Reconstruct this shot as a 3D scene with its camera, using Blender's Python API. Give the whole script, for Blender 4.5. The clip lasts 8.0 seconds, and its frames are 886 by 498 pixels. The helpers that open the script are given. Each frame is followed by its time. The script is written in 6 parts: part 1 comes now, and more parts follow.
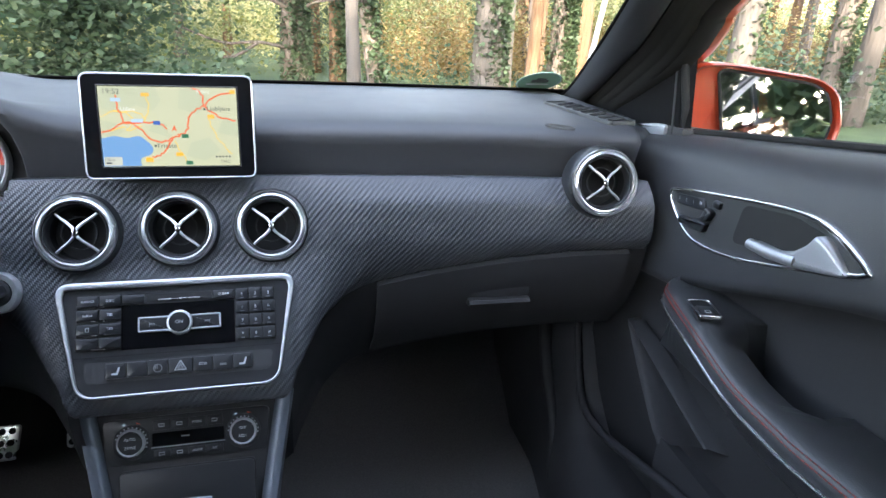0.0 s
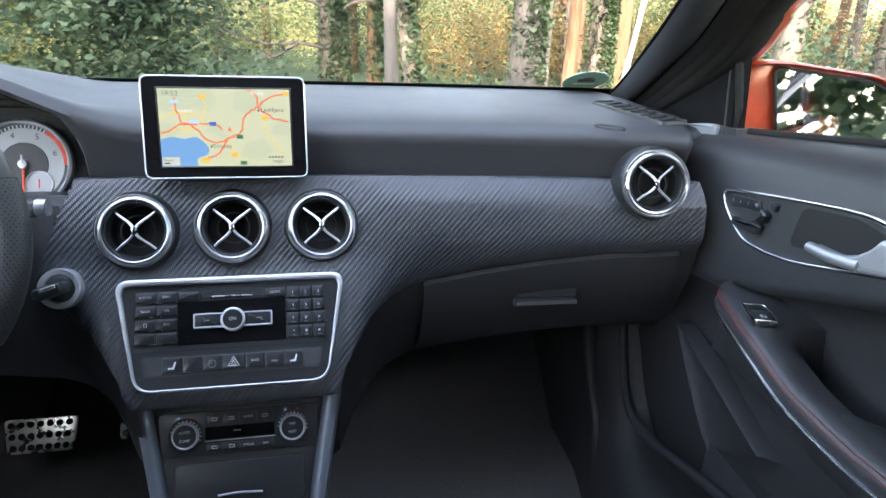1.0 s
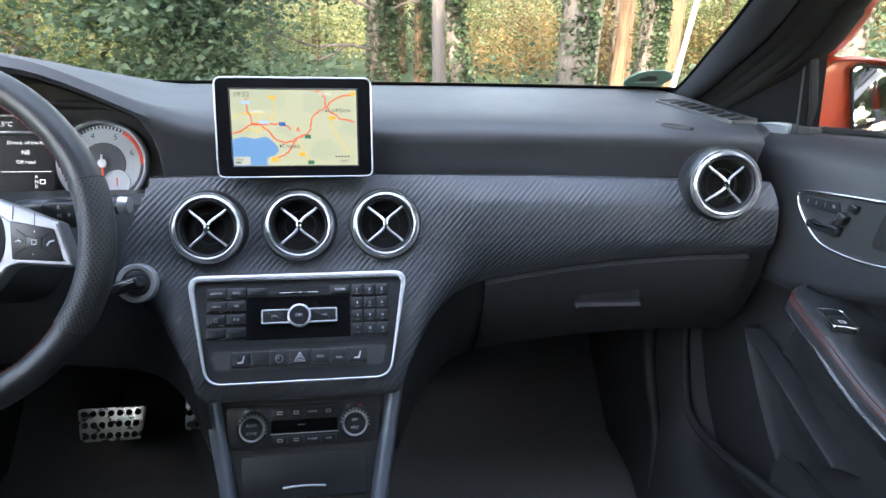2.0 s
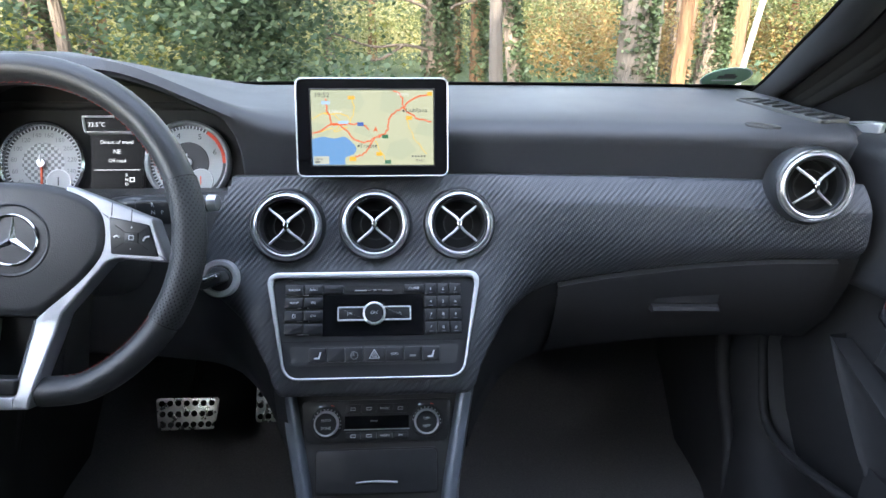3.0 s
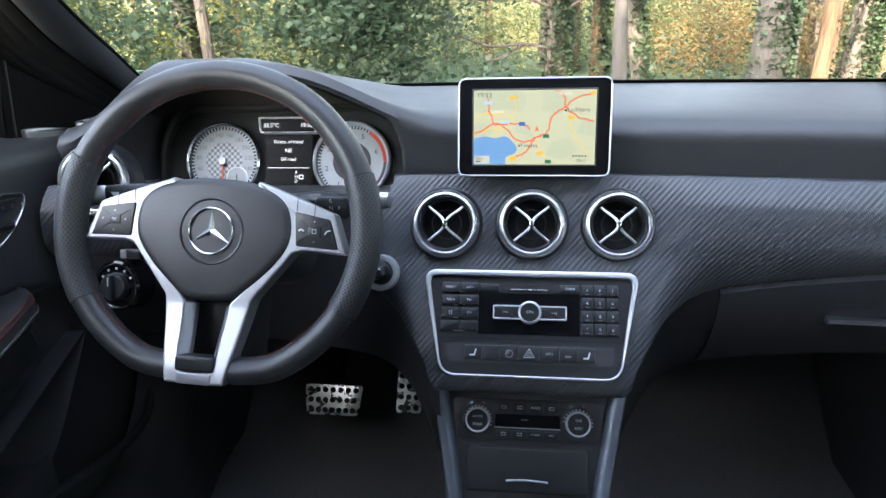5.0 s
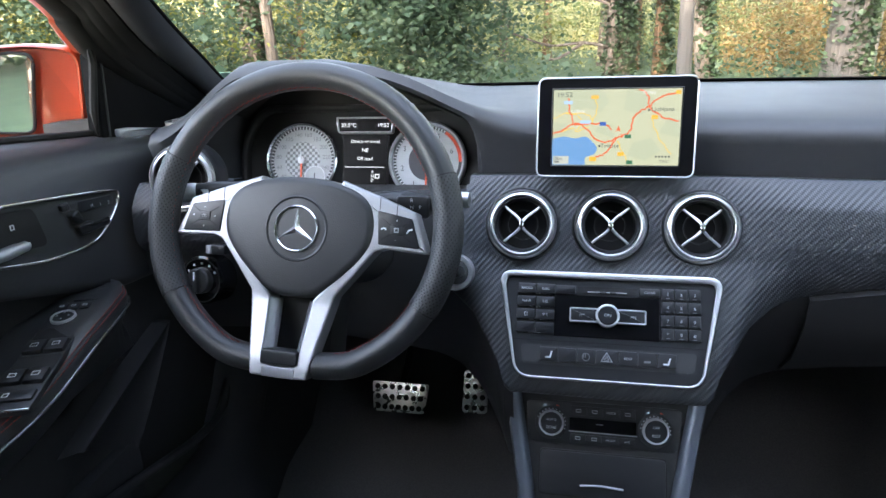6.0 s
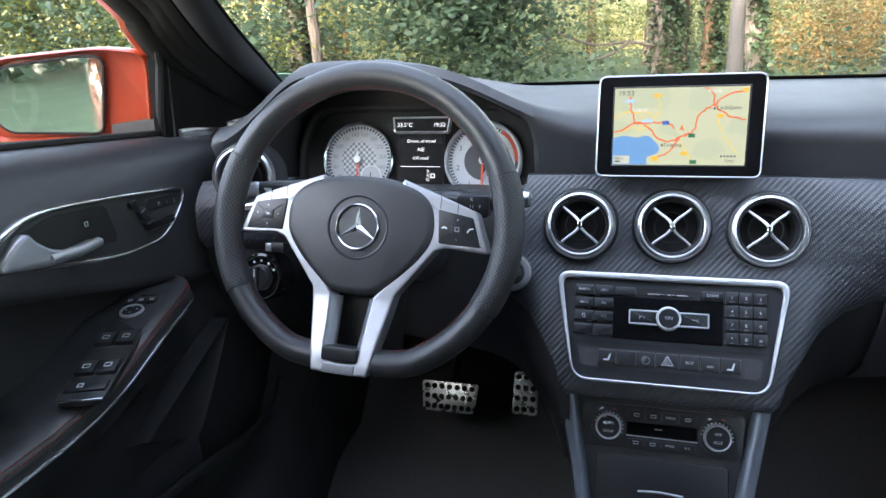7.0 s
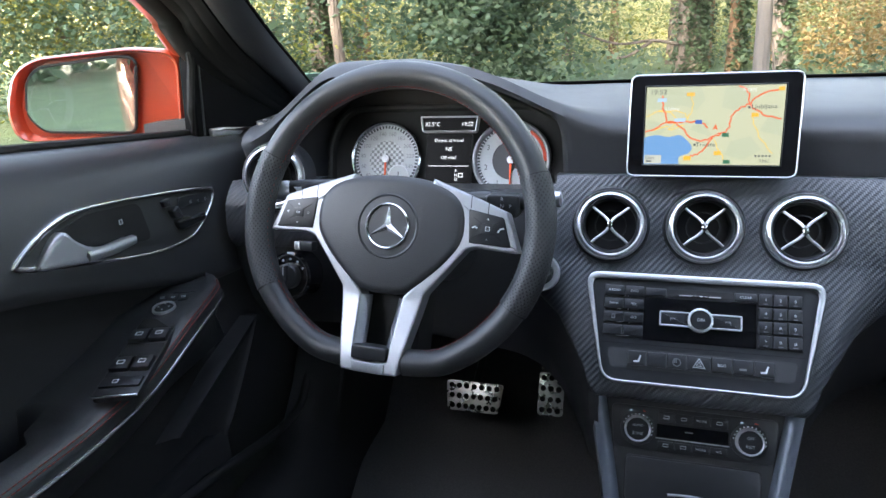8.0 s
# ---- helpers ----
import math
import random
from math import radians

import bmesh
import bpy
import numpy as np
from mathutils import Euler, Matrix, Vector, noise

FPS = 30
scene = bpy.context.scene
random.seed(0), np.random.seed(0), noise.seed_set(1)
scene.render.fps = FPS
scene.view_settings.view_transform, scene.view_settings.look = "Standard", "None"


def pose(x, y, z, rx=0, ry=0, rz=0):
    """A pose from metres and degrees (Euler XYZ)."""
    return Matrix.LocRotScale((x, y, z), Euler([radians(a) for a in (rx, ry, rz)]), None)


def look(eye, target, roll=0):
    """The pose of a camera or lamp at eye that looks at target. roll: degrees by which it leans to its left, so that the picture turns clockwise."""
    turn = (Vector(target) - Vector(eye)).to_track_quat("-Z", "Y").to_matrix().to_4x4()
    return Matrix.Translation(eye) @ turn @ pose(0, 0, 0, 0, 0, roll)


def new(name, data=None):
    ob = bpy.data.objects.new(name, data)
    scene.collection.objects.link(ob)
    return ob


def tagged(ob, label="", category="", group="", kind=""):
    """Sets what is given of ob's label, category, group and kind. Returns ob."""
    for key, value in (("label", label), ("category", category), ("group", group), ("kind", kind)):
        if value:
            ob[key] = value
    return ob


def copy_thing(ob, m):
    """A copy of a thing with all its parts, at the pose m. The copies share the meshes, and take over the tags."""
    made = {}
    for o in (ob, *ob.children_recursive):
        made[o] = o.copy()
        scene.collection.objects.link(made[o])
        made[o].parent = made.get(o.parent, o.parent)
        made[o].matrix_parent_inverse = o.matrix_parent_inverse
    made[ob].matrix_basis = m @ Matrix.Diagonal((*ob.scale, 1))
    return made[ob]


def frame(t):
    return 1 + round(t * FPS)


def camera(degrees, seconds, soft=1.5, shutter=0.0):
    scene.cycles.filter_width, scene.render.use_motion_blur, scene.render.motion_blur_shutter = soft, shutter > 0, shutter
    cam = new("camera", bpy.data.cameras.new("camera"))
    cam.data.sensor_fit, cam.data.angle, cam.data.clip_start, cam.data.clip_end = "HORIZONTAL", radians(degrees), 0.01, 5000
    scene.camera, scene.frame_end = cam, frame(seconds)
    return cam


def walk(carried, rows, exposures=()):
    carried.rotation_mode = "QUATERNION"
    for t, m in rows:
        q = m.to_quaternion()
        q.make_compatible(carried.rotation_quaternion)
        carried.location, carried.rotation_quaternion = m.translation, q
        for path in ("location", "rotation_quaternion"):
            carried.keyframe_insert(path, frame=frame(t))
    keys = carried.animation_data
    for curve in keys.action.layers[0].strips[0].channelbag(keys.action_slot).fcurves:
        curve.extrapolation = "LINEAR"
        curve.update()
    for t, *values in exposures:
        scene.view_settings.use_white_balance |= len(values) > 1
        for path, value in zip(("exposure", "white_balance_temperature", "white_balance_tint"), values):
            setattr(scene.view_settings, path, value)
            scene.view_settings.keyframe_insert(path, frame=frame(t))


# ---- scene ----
cam = camera(69.8, 8.0)
PATH = [
    (0, (0.124, 0.11, 1.17), (0.627, 1.925, 0.495), 2.7),
    (0.5, (0.116, 0.112, 1.17), (0.58, 1.935, 0.493), 2.5),
    (1, (0.105, 0.114, 1.171), (0.504, 1.951, 0.49), 2.1),
    (1.5, (0.093, 0.115, 1.17), (0.429, 1.965, 0.488), 1.7),
    (3, (0.048, 0.122, 1.169), (0.153, 1.997, 0.482), 0.4),
    (3.5, (0.033, 0.121, 1.169), (0.057, 1.999, 0.482), -0.0),
    (4, (0.016, 0.121, 1.17), (-0.053, 1.997, 0.482), -0.6),
    (4.5, (0.0, 0.119, 1.17), (-0.151, 1.991, 0.483), -1.1),
    (6, (-0.048, 0.113, 1.171), (-0.447, 1.951, 0.491), -2.3),
    (6.5, (-0.06, 0.11, 1.17), (-0.526, 1.934, 0.494), -2.7),
    (7, (-0.071, 0.108, 1.17), (-0.591, 1.918, 0.498), -3.0),
    (7.5, (-0.079, 0.106, 1.171), (-0.637, 1.906, 0.499), -3.1),
    (8, (-0.083, 0.106, 1.17), (-0.662, 1.899, 0.5), -3.3),
]
walk(cam, [(t, look(eye, target, roll)) for t, eye, target, roll in PATH], exposures=[(0, 4.37), (8, 4.37)])

# ---- world and sun: a low evening sun from behind the car ----
SUN_EL, SUN_ROT = radians(24), radians(188)
world = bpy.data.worlds.new("evening_sky")
scene.world = world
world.use_nodes = True
wn = world.node_tree.nodes
sky = wn.new("ShaderNodeTexSky")
sky.sky_type, sky.sun_disc = "NISHITA", False
sky.sun_elevation, sky.sun_rotation, sky.dust_density = SUN_EL, SUN_ROT, 1.5
wn["Background"].inputs["Strength"].default_value = 0.15
haze = wn.new("ShaderNodeHueSaturation")
haze.inputs["Saturation"].default_value = 0.68
world.node_tree.links.new(sky.outputs["Color"], haze.inputs["Color"])
world.node_tree.links.new(haze.outputs["Color"], wn["Background"].inputs["Color"])
sun = new("sun", bpy.data.lights.new("sun", "SUN"))
sun.data.energy, sun.data.angle, sun.data.color = 1.3, radians(0.6), (1.0, 0.90, 0.74)
to_sun = Vector((math.sin(SUN_ROT) * math.cos(SUN_EL), math.cos(SUN_ROT) * math.cos(SUN_EL), math.sin(SUN_EL)))
sun.matrix_basis = look(to_sun * 30, (0, 0, 0))

# ---- mesh helpers ----
ROOT = {}


def thing(name, m=None, label="", category="", group="", kind=""):
    ob = new(name)
    ob.empty_display_size = 0.05
    ob.matrix_basis = m or Matrix()
    ROOT[ob.name] = ob.matrix_basis.copy()
    return tagged(ob, label, category, group, kind)


def part(name, bm, material, parent=None, label="", m=None, world=False, sharp=38, kind="", category=""):
    if m is not None:
        bm.transform(m)
    top = parent
    while top is not None and top.parent is not None:
        top = top.parent
    if world and top is not None:
        bm.transform(ROOT[top.name].inverted())
    bmesh.ops.recalc_face_normals(bm, faces=bm.faces)
    me = bpy.data.meshes.new(name)
    bm.to_mesh(me)
    bm.free()
    me.polygons.foreach_set("use_smooth", [True] * len(me.polygons))
    me.set_sharp_from_angle(angle=radians(sharp))
    me.materials.append(material)
    ob = new(name, me)
    if parent is not None:
        ob.parent = parent
    return tagged(ob, label, category, kind=kind)


def face_frame(x, y, z, tilt, yaw=0):
    """Local x to the car's right, y up along the face, z out of the face towards the seats."""
    return pose(x, y, z, 90 - tilt, 0, yaw)


def spline(points, n=8, closed=False):
    p = [Vector(q) for q in points]
    out, k = [], len(p)
    for i in range(k if closed else k - 1):
        if closed:
            a, b, c, d = (p[(i + j) % k] for j in (-1, 0, 1, 2))
        else:
            a, b, c, d = p[max(i - 1, 0)], p[i], p[i + 1], p[min(i + 2, k - 1)]
        for s in range(n):
            u = s / n
            out.append(0.5 * (2 * b + (c - a) * u + (2 * a - 5 * b + 4 * c - d) * u * u + (3 * b - a - 3 * c + d) * u**3))
    if not closed:
        out.append(p[-1].copy())
    return out


def rounded(points, r, n=5):
    """A closed outline with its corners rounded by r."""
    p, out = [Vector(q) for q in points], []
    for i, b in enumerate(p):
        a, c = p[i - 1], p[(i + 1) % len(p)]
        q = min(r, 0.48 * (a - b).length, 0.48 * (c - b).length)
        s, e = b + (a - b).normalized() * q, b + (c - b).normalized() * q
        for k in range(n + 1):
            u = k / n
            out.append((1 - u) ** 2 * s + 2 * u * (1 - u) * b + u * u * e)
    return out


def rect(w, h, cx=0.0, cy=0.0):
    return [(cx - w / 2, cy - h / 2), (cx + w / 2, cy - h / 2), (cx + w / 2, cy + h / 2), (cx - w / 2, cy + h / 2)]


def inset(outline, d):
    p = [Vector(q[:2]) for q in outline]
    k, out = len(p), []
    area = sum(p[i].x * p[(i + 1) % k].y - p[(i + 1) % k].x * p[i].y for i in range(k))
    sign = 1 if area > 0 else -1
    for i in range(k):
        t = p[(i + 1) % k] - p[i - 1]
        nrm = Vector((-t.y, t.x)).normalized() * sign if t.length > 1e-9 else Vector((0, 0))
        out.append(p[i] + nrm * d)
    return out


def slab(outline, z0, z1, bev=0.0, bm=None, steps=3):
    """An outline raised from z0 to z1, its front edge rounded by bev."""
    bm = bm or bmesh.new()
    loops = [[(q[0], q[1], z0) for q in outline]]
    if bev > 0:
        for k in range(steps + 1):
            a = math.pi / 2 * k / steps
            loops.append([(q[0], q[1], z1 - bev + bev * math.sin(a)) for q in inset(outline, bev * (1 - math.cos(a)))])
    else:
        loops.append([(q[0], q[1], z1) for q in outline])
    rings = [[bm.verts.new(q) for q in loop] for loop in loops]
    for a, b in zip(rings, rings[1:]):
        for i in range(len(a)):
            bm.faces.new((a[i - 1], a[i], b[i], b[i - 1]))
    bm.faces.new(rings[-1])
    bm.faces.new(rings[0][::-1])
    return bm


def hoop(outline, width, z0, z1, bev=0.001, bm=None):
    """A frame that follows an outline inwards by width (a number, or one for each corner)."""
    bm = bm or bmesh.new()
    wide = width if isinstance(width, list) else [width] * len(outline)
    base = [Vector(q[:2]) for q in outline]
    one = inset(outline, 1.0)
    way = [b - a for a, b in zip(base, one)]
    def loop(f, z):
        return [bm.verts.new((a.x + w.x * f(k), a.y + w.y * f(k), z)) for a, w, k in zip(base, way, wide)]
    rings = [loop(lambda k: 0, z0), loop(lambda k: 0, z1 - bev), loop(lambda k: bev * 0.35, z1 - bev * 0.35), loop(lambda k: bev, z1),
             loop(lambda k: k - bev, z1), loop(lambda k: k - bev * 0.35, z1 - bev * 0.35), loop(lambda k: k, z1 - bev), loop(lambda k: k, z0)]
    for j, a in enumerate(rings):
        b = rings[(j + 1) % len(rings)]
        for i in range(len(a)):
            bm.faces.new((a[i - 1], a[i], b[i], b[i - 1]))
    return bm


def box(sx, sy, sz, bev=0.0, c=(0, 0, 0), bm=None):
    made = bmesh.new()
    bmesh.ops.create_cube(made, size=1, matrix=Matrix.Translation(c) @ Matrix.Diagonal((sx, sy, sz, 1)))
    if bev > 0:
        bmesh.ops.bevel(made, geom=made.edges[:], offset=bev, segments=2, affect="EDGES", profile=0.6)
    return made


def lathe(profile, n=40, bm=None):
    """Turns (radius, z) pairs round the z axis."""
    bm = bm or bmesh.new()
    rings = []
    for r, z in profile:
        if r < 1e-6:
            rings.append([bm.verts.new((0, 0, z))])
        else:
            rings.append([bm.verts.new((r * math.cos(2 * math.pi * k / n), r * math.sin(2 * math.pi * k / n), z)) for k in range(n)])
    for a, b in zip(rings, rings[1:]):
        for i in range(n):
            q = [a[i % len(a)], a[(i + 1) % len(a)], b[(i + 1) % len(b)], b[i % len(b)]]
            q = list(dict.fromkeys(q))
            if len(q) > 2:
                bm.faces.new(q)
    return bm


def tube(points, radius, n=8, closed=False, bm=None, flat=1.0, up=(0, 0, 1), ends=True):
    """A round or flattened bar along points; radius: a number or one for each point."""
    bm = bm or bmesh.new()
    p = [Vector(q) for q in points]
    rad = radius if isinstance(radius, (list, tuple)) else [radius] * len(p)
    rings, k = [], len(p)
    for i in range(k):
        a, b = (p[i - 1], p[(i + 1) % k]) if closed else (p[max(i - 1, 0)], p[min(i + 1, k - 1)])
        t = (b - a).normalized()
        side = t.cross(Vector(up))
        side = side.normalized() if side.length > 1e-4 else t.orthogonal().normalized()
        over = side.cross(t)
        rings.append([bm.verts.new(p[i] + rad[i] * (side * math.cos(2 * math.pi * j / n) + over * flat * math.sin(2 * math.pi * j / n))) for j in range(n)])
    pairs = list(zip(rings, rings[1:])) + ([(rings[-1], rings[0])] if closed else [])
    for a, b in pairs:
        for j in range(n):
            bm.faces.new((a[j - 1], a[j], b[j], b[j - 1]))
    if ends and not closed:
        bm.faces.new(rings[0][::-1])
        bm.faces.new(rings[-1])
    return bm


def loft(rows, bm=None, around=False, caps=False):
    """A skin over rows of points."""
    bm = bm or bmesh.new()
    grid = [[bm.verts.new(q) for q in row] for row in rows]
    for a, b in zip(grid, grid[1:]):
        for i in range(0 if around else 1, len(a)):
            bm.faces.new((a[i - 1], a[i], b[i], b[i - 1]))
    if caps:
        bm.faces.new(grid[0][::-1])
        bm.faces.new(grid[-1])
    return bm


def thick(bm, d):
    """Gives an open skin a thickness d."""
    bmesh.ops.recalc_face_normals(bm, faces=bm.faces)
    bmesh.ops.solidify(bm, geom=bm.faces[:], thickness=d)
    return bm


def lerp(xs, ys, v):
    return float(np.interp(v, xs, ys))


def ease(a, b, v):
    u = min(1.0, max(0.0, (v - a) / (b - a)))
    return u * u * (3 - 2 * u)


LETTERS = {}


def write(strings):
    """Meshes of lettering 1 high, centred, made in one go with the built-in font."""
    made = []
    for s in strings:
        curve = bpy.data.curves.new("lettering", "FONT")
        curve.body, curve.align_x, curve.align_y, curve.size, curve.resolution_u = s, "CENTER", "CENTER", 1.0, 2
        made.append((s, new("lettering", curve)))
    graph = bpy.context.evaluated_depsgraph_get()
    for s, ob in made:
        LETTERS[s] = bpy.data.meshes.new_from_object(ob.evaluated_get(graph))
    for s, ob in made:
        curve = ob.data
        bpy.data.objects.remove(ob)
        bpy.data.curves.remove(curve)


def lettering(s, size, x, y, z, material, parent, wide=1.0, m=None, turn=0, world=False):
    bm = bmesh.new()
    bm.from_mesh(LETTERS[s])
    bm.transform((m or Matrix()) @ pose(x, y, z, 0, 0, turn) @ Matrix.Diagonal((size * wide, size, 1, 1)))
    return part("lettering", bm, material, parent, world=world)

# ---- materials ----
def mat(name, color, rough=0.5, metal=0.0, var=0.12, scale=18.0, bump=0.0, grain=700.0, coat=0.0, spec=0.5, rvar=0.06):
    m = bpy.data.materials.new(name)
    m.use_nodes = True
    nt = m.node_tree
    bsdf = nt.nodes["Principled BSDF"]
    tc = nt.nodes.new("ShaderNodeTexCoord")
    big = nt.nodes.new("ShaderNodeTexNoise")
    big.inputs["Scale"].default_value, big.inputs["Detail"].default_value = scale, 5
    nt.links.new(tc.outputs["Object"], big.inputs["Vector"])
    ramp = nt.nodes.new("ShaderNodeMixRGB")
    ramp.inputs[1].default_value = (*[max(0, c * (1 - var)) for c in color], 1)
    ramp.inputs[2].default_value = (*[min(1, c * (1 + var)) for c in color], 1)
    nt.links.new(big.outputs["Fac"], ramp.inputs[0])
    nt.links.new(ramp.outputs[0], bsdf.inputs["Base Color"])
    rr = nt.nodes.new("ShaderNodeMapRange")
    rr.inputs["To Min"].default_value, rr.inputs["To Max"].default_value = max(0.02, rough - rvar), rough + rvar
    nt.links.new(big.outputs["Fac"], rr.inputs["Value"])
    nt.links.new(rr.outputs["Result"], bsdf.inputs["Roughness"])
    bsdf.inputs["Metallic"].default_value = metal
    bsdf.inputs["Specular IOR Level"].default_value = spec
    bsdf.inputs["Coat Weight"].default_value = coat
    bsdf.inputs["Coat Roughness"].default_value = 0.05
    if bump > 0:
        fine = nt.nodes.new("ShaderNodeTexVoronoi")
        fine.inputs["Scale"].default_value = grain
        nt.links.new(tc.outputs["Object"], fine.inputs["Vector"])
        bp = nt.nodes.new("ShaderNodeBump")
        bp.inputs["Strength"].default_value, bp.inputs["Distance"].default_value = bump, 0.0004
        nt.links.new(fine.outputs["Distance"], bp.inputs["Height"])
        nt.links.new(bp.outputs["Normal"], bsdf.inputs["Normal"])
    return m


LIT = 0.062  # how bright lit displays are beside daylight


def glow(name, color, strength=1.0):
    m = bpy.data.materials.new(name)
    m.use_nodes = True
    bsdf = m.node_tree.nodes["Principled BSDF"]
    bsdf.inputs["Base Color"].default_value = (0.02, 0.02, 0.02, 1)
    bsdf.inputs["Roughness"].default_value = 0.25
    bsdf.inputs["Emission Color"].default_value = (*color, 1)
    bsdf.inputs["Emission Strength"].default_value = strength * LIT
    return m


def clear(name, tint=(1, 1, 1), gloss=0.04):
    m = bpy.data.materials.new(name)
    m.use_nodes = True
    nt = m.node_tree
    nt.nodes.clear()
    out, mix = nt.nodes.new("ShaderNodeOutputMaterial"), nt.nodes.new("ShaderNodeMixShader")
    tr, gl = nt.nodes.new("ShaderNodeBsdfTransparent"), nt.nodes.new("ShaderNodeBsdfGlossy")
    tr.inputs["Color"].default_value = (*tint, 1)
    gl.inputs["Roughness"].default_value = 0.02
    mix.inputs["Fac"].default_value = gloss
    nt.links.new(tr.outputs[0], mix.inputs[1])
    nt.links.new(gl.outputs[0], mix.inputs[2])
    nt.links.new(mix.outputs[0], out.inputs["Surface"])
    return m


def pane_glass(name, tint):
    m = clear(name, tint)
    nt = m.node_tree
    face, power, span = nt.nodes.new("ShaderNodeLayerWeight"), nt.nodes.new("ShaderNodeMath"), nt.nodes.new("ShaderNodeMapRange")
    face.inputs["Blend"].default_value = 0.5
    power.operation = "POWER"
    power.inputs[1].default_value = 4.5
    span.inputs["To Min"].default_value = 0.035
    nt.links.new(face.outputs["Facing"], power.inputs[0])
    nt.links.new(power.outputs[0], span.inputs["Value"])
    mix = next(n for n in nt.nodes if n.type == "MIX_SHADER")
    nt.links.new(span.outputs["Result"], mix.inputs[0])
    return m


def weave(name):
    """Black film with the diagonal ribs of a carbon weave."""
    m = mat(name, (0.050, 0.054, 0.062), 0.34, var=0.10, scale=9, coat=0.12)
    nt = m.node_tree
    bsdf = nt.nodes["Principled BSDF"]
    tc = nt.nodes.new("ShaderNodeTexCoord")
    sep = nt.nodes.new("ShaderNodeSeparateXYZ")
    nt.links.new(tc.outputs["UV"], sep.inputs[0])

    def math_node(op, a, b=None):
        n = nt.nodes.new("ShaderNodeMath")
        n.operation = op
        for i, v in enumerate((a, b)):
            if v is None:
                continue
            if isinstance(v, float):
                n.inputs[i].default_value = v
            else:
                nt.links.new(v, n.inputs[i])
        return n.outputs[0]

    x, z = sep.outputs["X"], sep.outputs["Y"]
    along, across = math_node("SUBTRACT", x, math_node("MULTIPLY", z, 0.86)), math_node("ADD", x, math_node("MULTIPLY", z, 0.86))
    rib = math_node("SINE", math_node("MULTIPLY", along, 760.0))
    tow = math_node("SINE", math_node("ADD", math_node("MULTIPLY", across, 1650.0), math_node("MULTIPLY", rib, 1.2)))
    both = math_node("ADD", rib, math_node("MULTIPLY", tow, 0.42))
    bp = nt.nodes.new("ShaderNodeBump")
    bp.inputs["Strength"].default_value, bp.inputs["Distance"].default_value = 0.5, 0.0006
    nt.links.new(both, bp.inputs["Height"])
    nt.links.new(bp.outputs["Normal"], bsdf.inputs["Normal"])
    rough = nt.nodes.new("ShaderNodeMapRange")
    rough.inputs["From Min"].default_value, rough.inputs["From Max"].default_value = -1.4, 1.4
    rough.inputs["To Min"].default_value, rough.inputs["To Max"].default_value = 0.48, 0.30
    nt.links.new(both, rough.inputs["Value"])
    nt.links.new(rough.outputs["Result"], bsdf.inputs["Roughness"])
    return m


def pierced(name, base):
    """Leather with rows of small holes."""
    m = mat(name, base, 0.5, var=0.12, scale=30)
    nt = m.node_tree
    bsdf = nt.nodes["Principled BSDF"]
    tc, vo = nt.nodes.new("ShaderNodeTexCoord"), nt.nodes.new("ShaderNodeTexVoronoi")
    vo.voronoi_dimensions = "2D"
    vo.inputs["Scale"].default_value, vo.inputs["Randomness"].default_value = 1.0, 0.0
    nt.links.new(tc.outputs["UV"], vo.inputs["Vector"])
    rg = nt.nodes.new("ShaderNodeMapRange")
    rg.inputs["From Min"].default_value, rg.inputs["From Max"].default_value = 0.19, 0.30
    nt.links.new(vo.outputs["Distance"], rg.inputs["Value"])
    bp = nt.nodes.new("ShaderNodeBump")
    bp.inputs["Strength"].default_value, bp.inputs["Distance"].default_value = 0.6, 0.0006
    nt.links.new(rg.outputs["Result"], bp.inputs["Height"])
    nt.links.new(bp.outputs["Normal"], bsdf.inputs["Normal"])
    mix = nt.nodes.new("ShaderNodeMixRGB")
    mix.inputs[1].default_value = (0.006, 0.006, 0.006, 1)
    mix.inputs[2].default_value = (*base, 1)
    nt.links.new(rg.outputs["Result"], mix.inputs[0])
    nt.links.new(mix.outputs[0], bsdf.inputs["Base Color"])
    return m


PAD = mat("soft_dash_foam", (0.038, 0.039, 0.043), 0.55, bump=0.25, grain=900)
DOORSKIN = mat("soft_door_foam", (0.029, 0.030, 0.033), 0.50, bump=0.25, grain=900)
PLASTIC = mat("black_grained_plastic", (0.040, 0.0405, 0.042), 0.46, bump=0.3, grain=1100)
SATIN = mat("satin_black_plastic", (0.022, 0.023, 0.025), 0.34)
KEYCAP = mat("key_black_rubber", (0.016, 0.017, 0.019), 0.33)
PIANO = mat("piano_black", (0.006, 0.006, 0.007), 0.07, rvar=0.02, coat=0.5)
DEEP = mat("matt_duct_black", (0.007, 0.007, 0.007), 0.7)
CHROME = mat("bright_chrome", (0.80, 0.81, 0.83), 0.20, 1.0, var=0.03, rvar=0.04)
ROUGHBLACK = mat("matt_black_plate", (0.030, 0.031, 0.032), 0.55)
# door cloth; also dash plastic below the trim, darkened to stand for shade
LOWERDOOR = mat("black_cloth_and_shaded_plastic", (0.021, 0.021, 0.0225), 0.64, bump=0.3, grain=800)
LOWERDOOR.node_tree.nodes["Principled BSDF"].inputs["Specular IOR Level"].default_value = 0.32
RINGMETAL = mat("satin_ring_metal", (0.60, 0.61, 0.63), 0.32, 1.0, var=0.04)
SILVER = mat("satin_silver_paint", (0.66, 0.67, 0.69), 0.36, 0.75, var=0.04, bump=0.05, grain=2500)
SPOKEMETAL = mat("satin_spoke_metal", (0.40, 0.41, 0.435), 0.40, 0.75, var=0.05, bump=0.05, grain=2500)
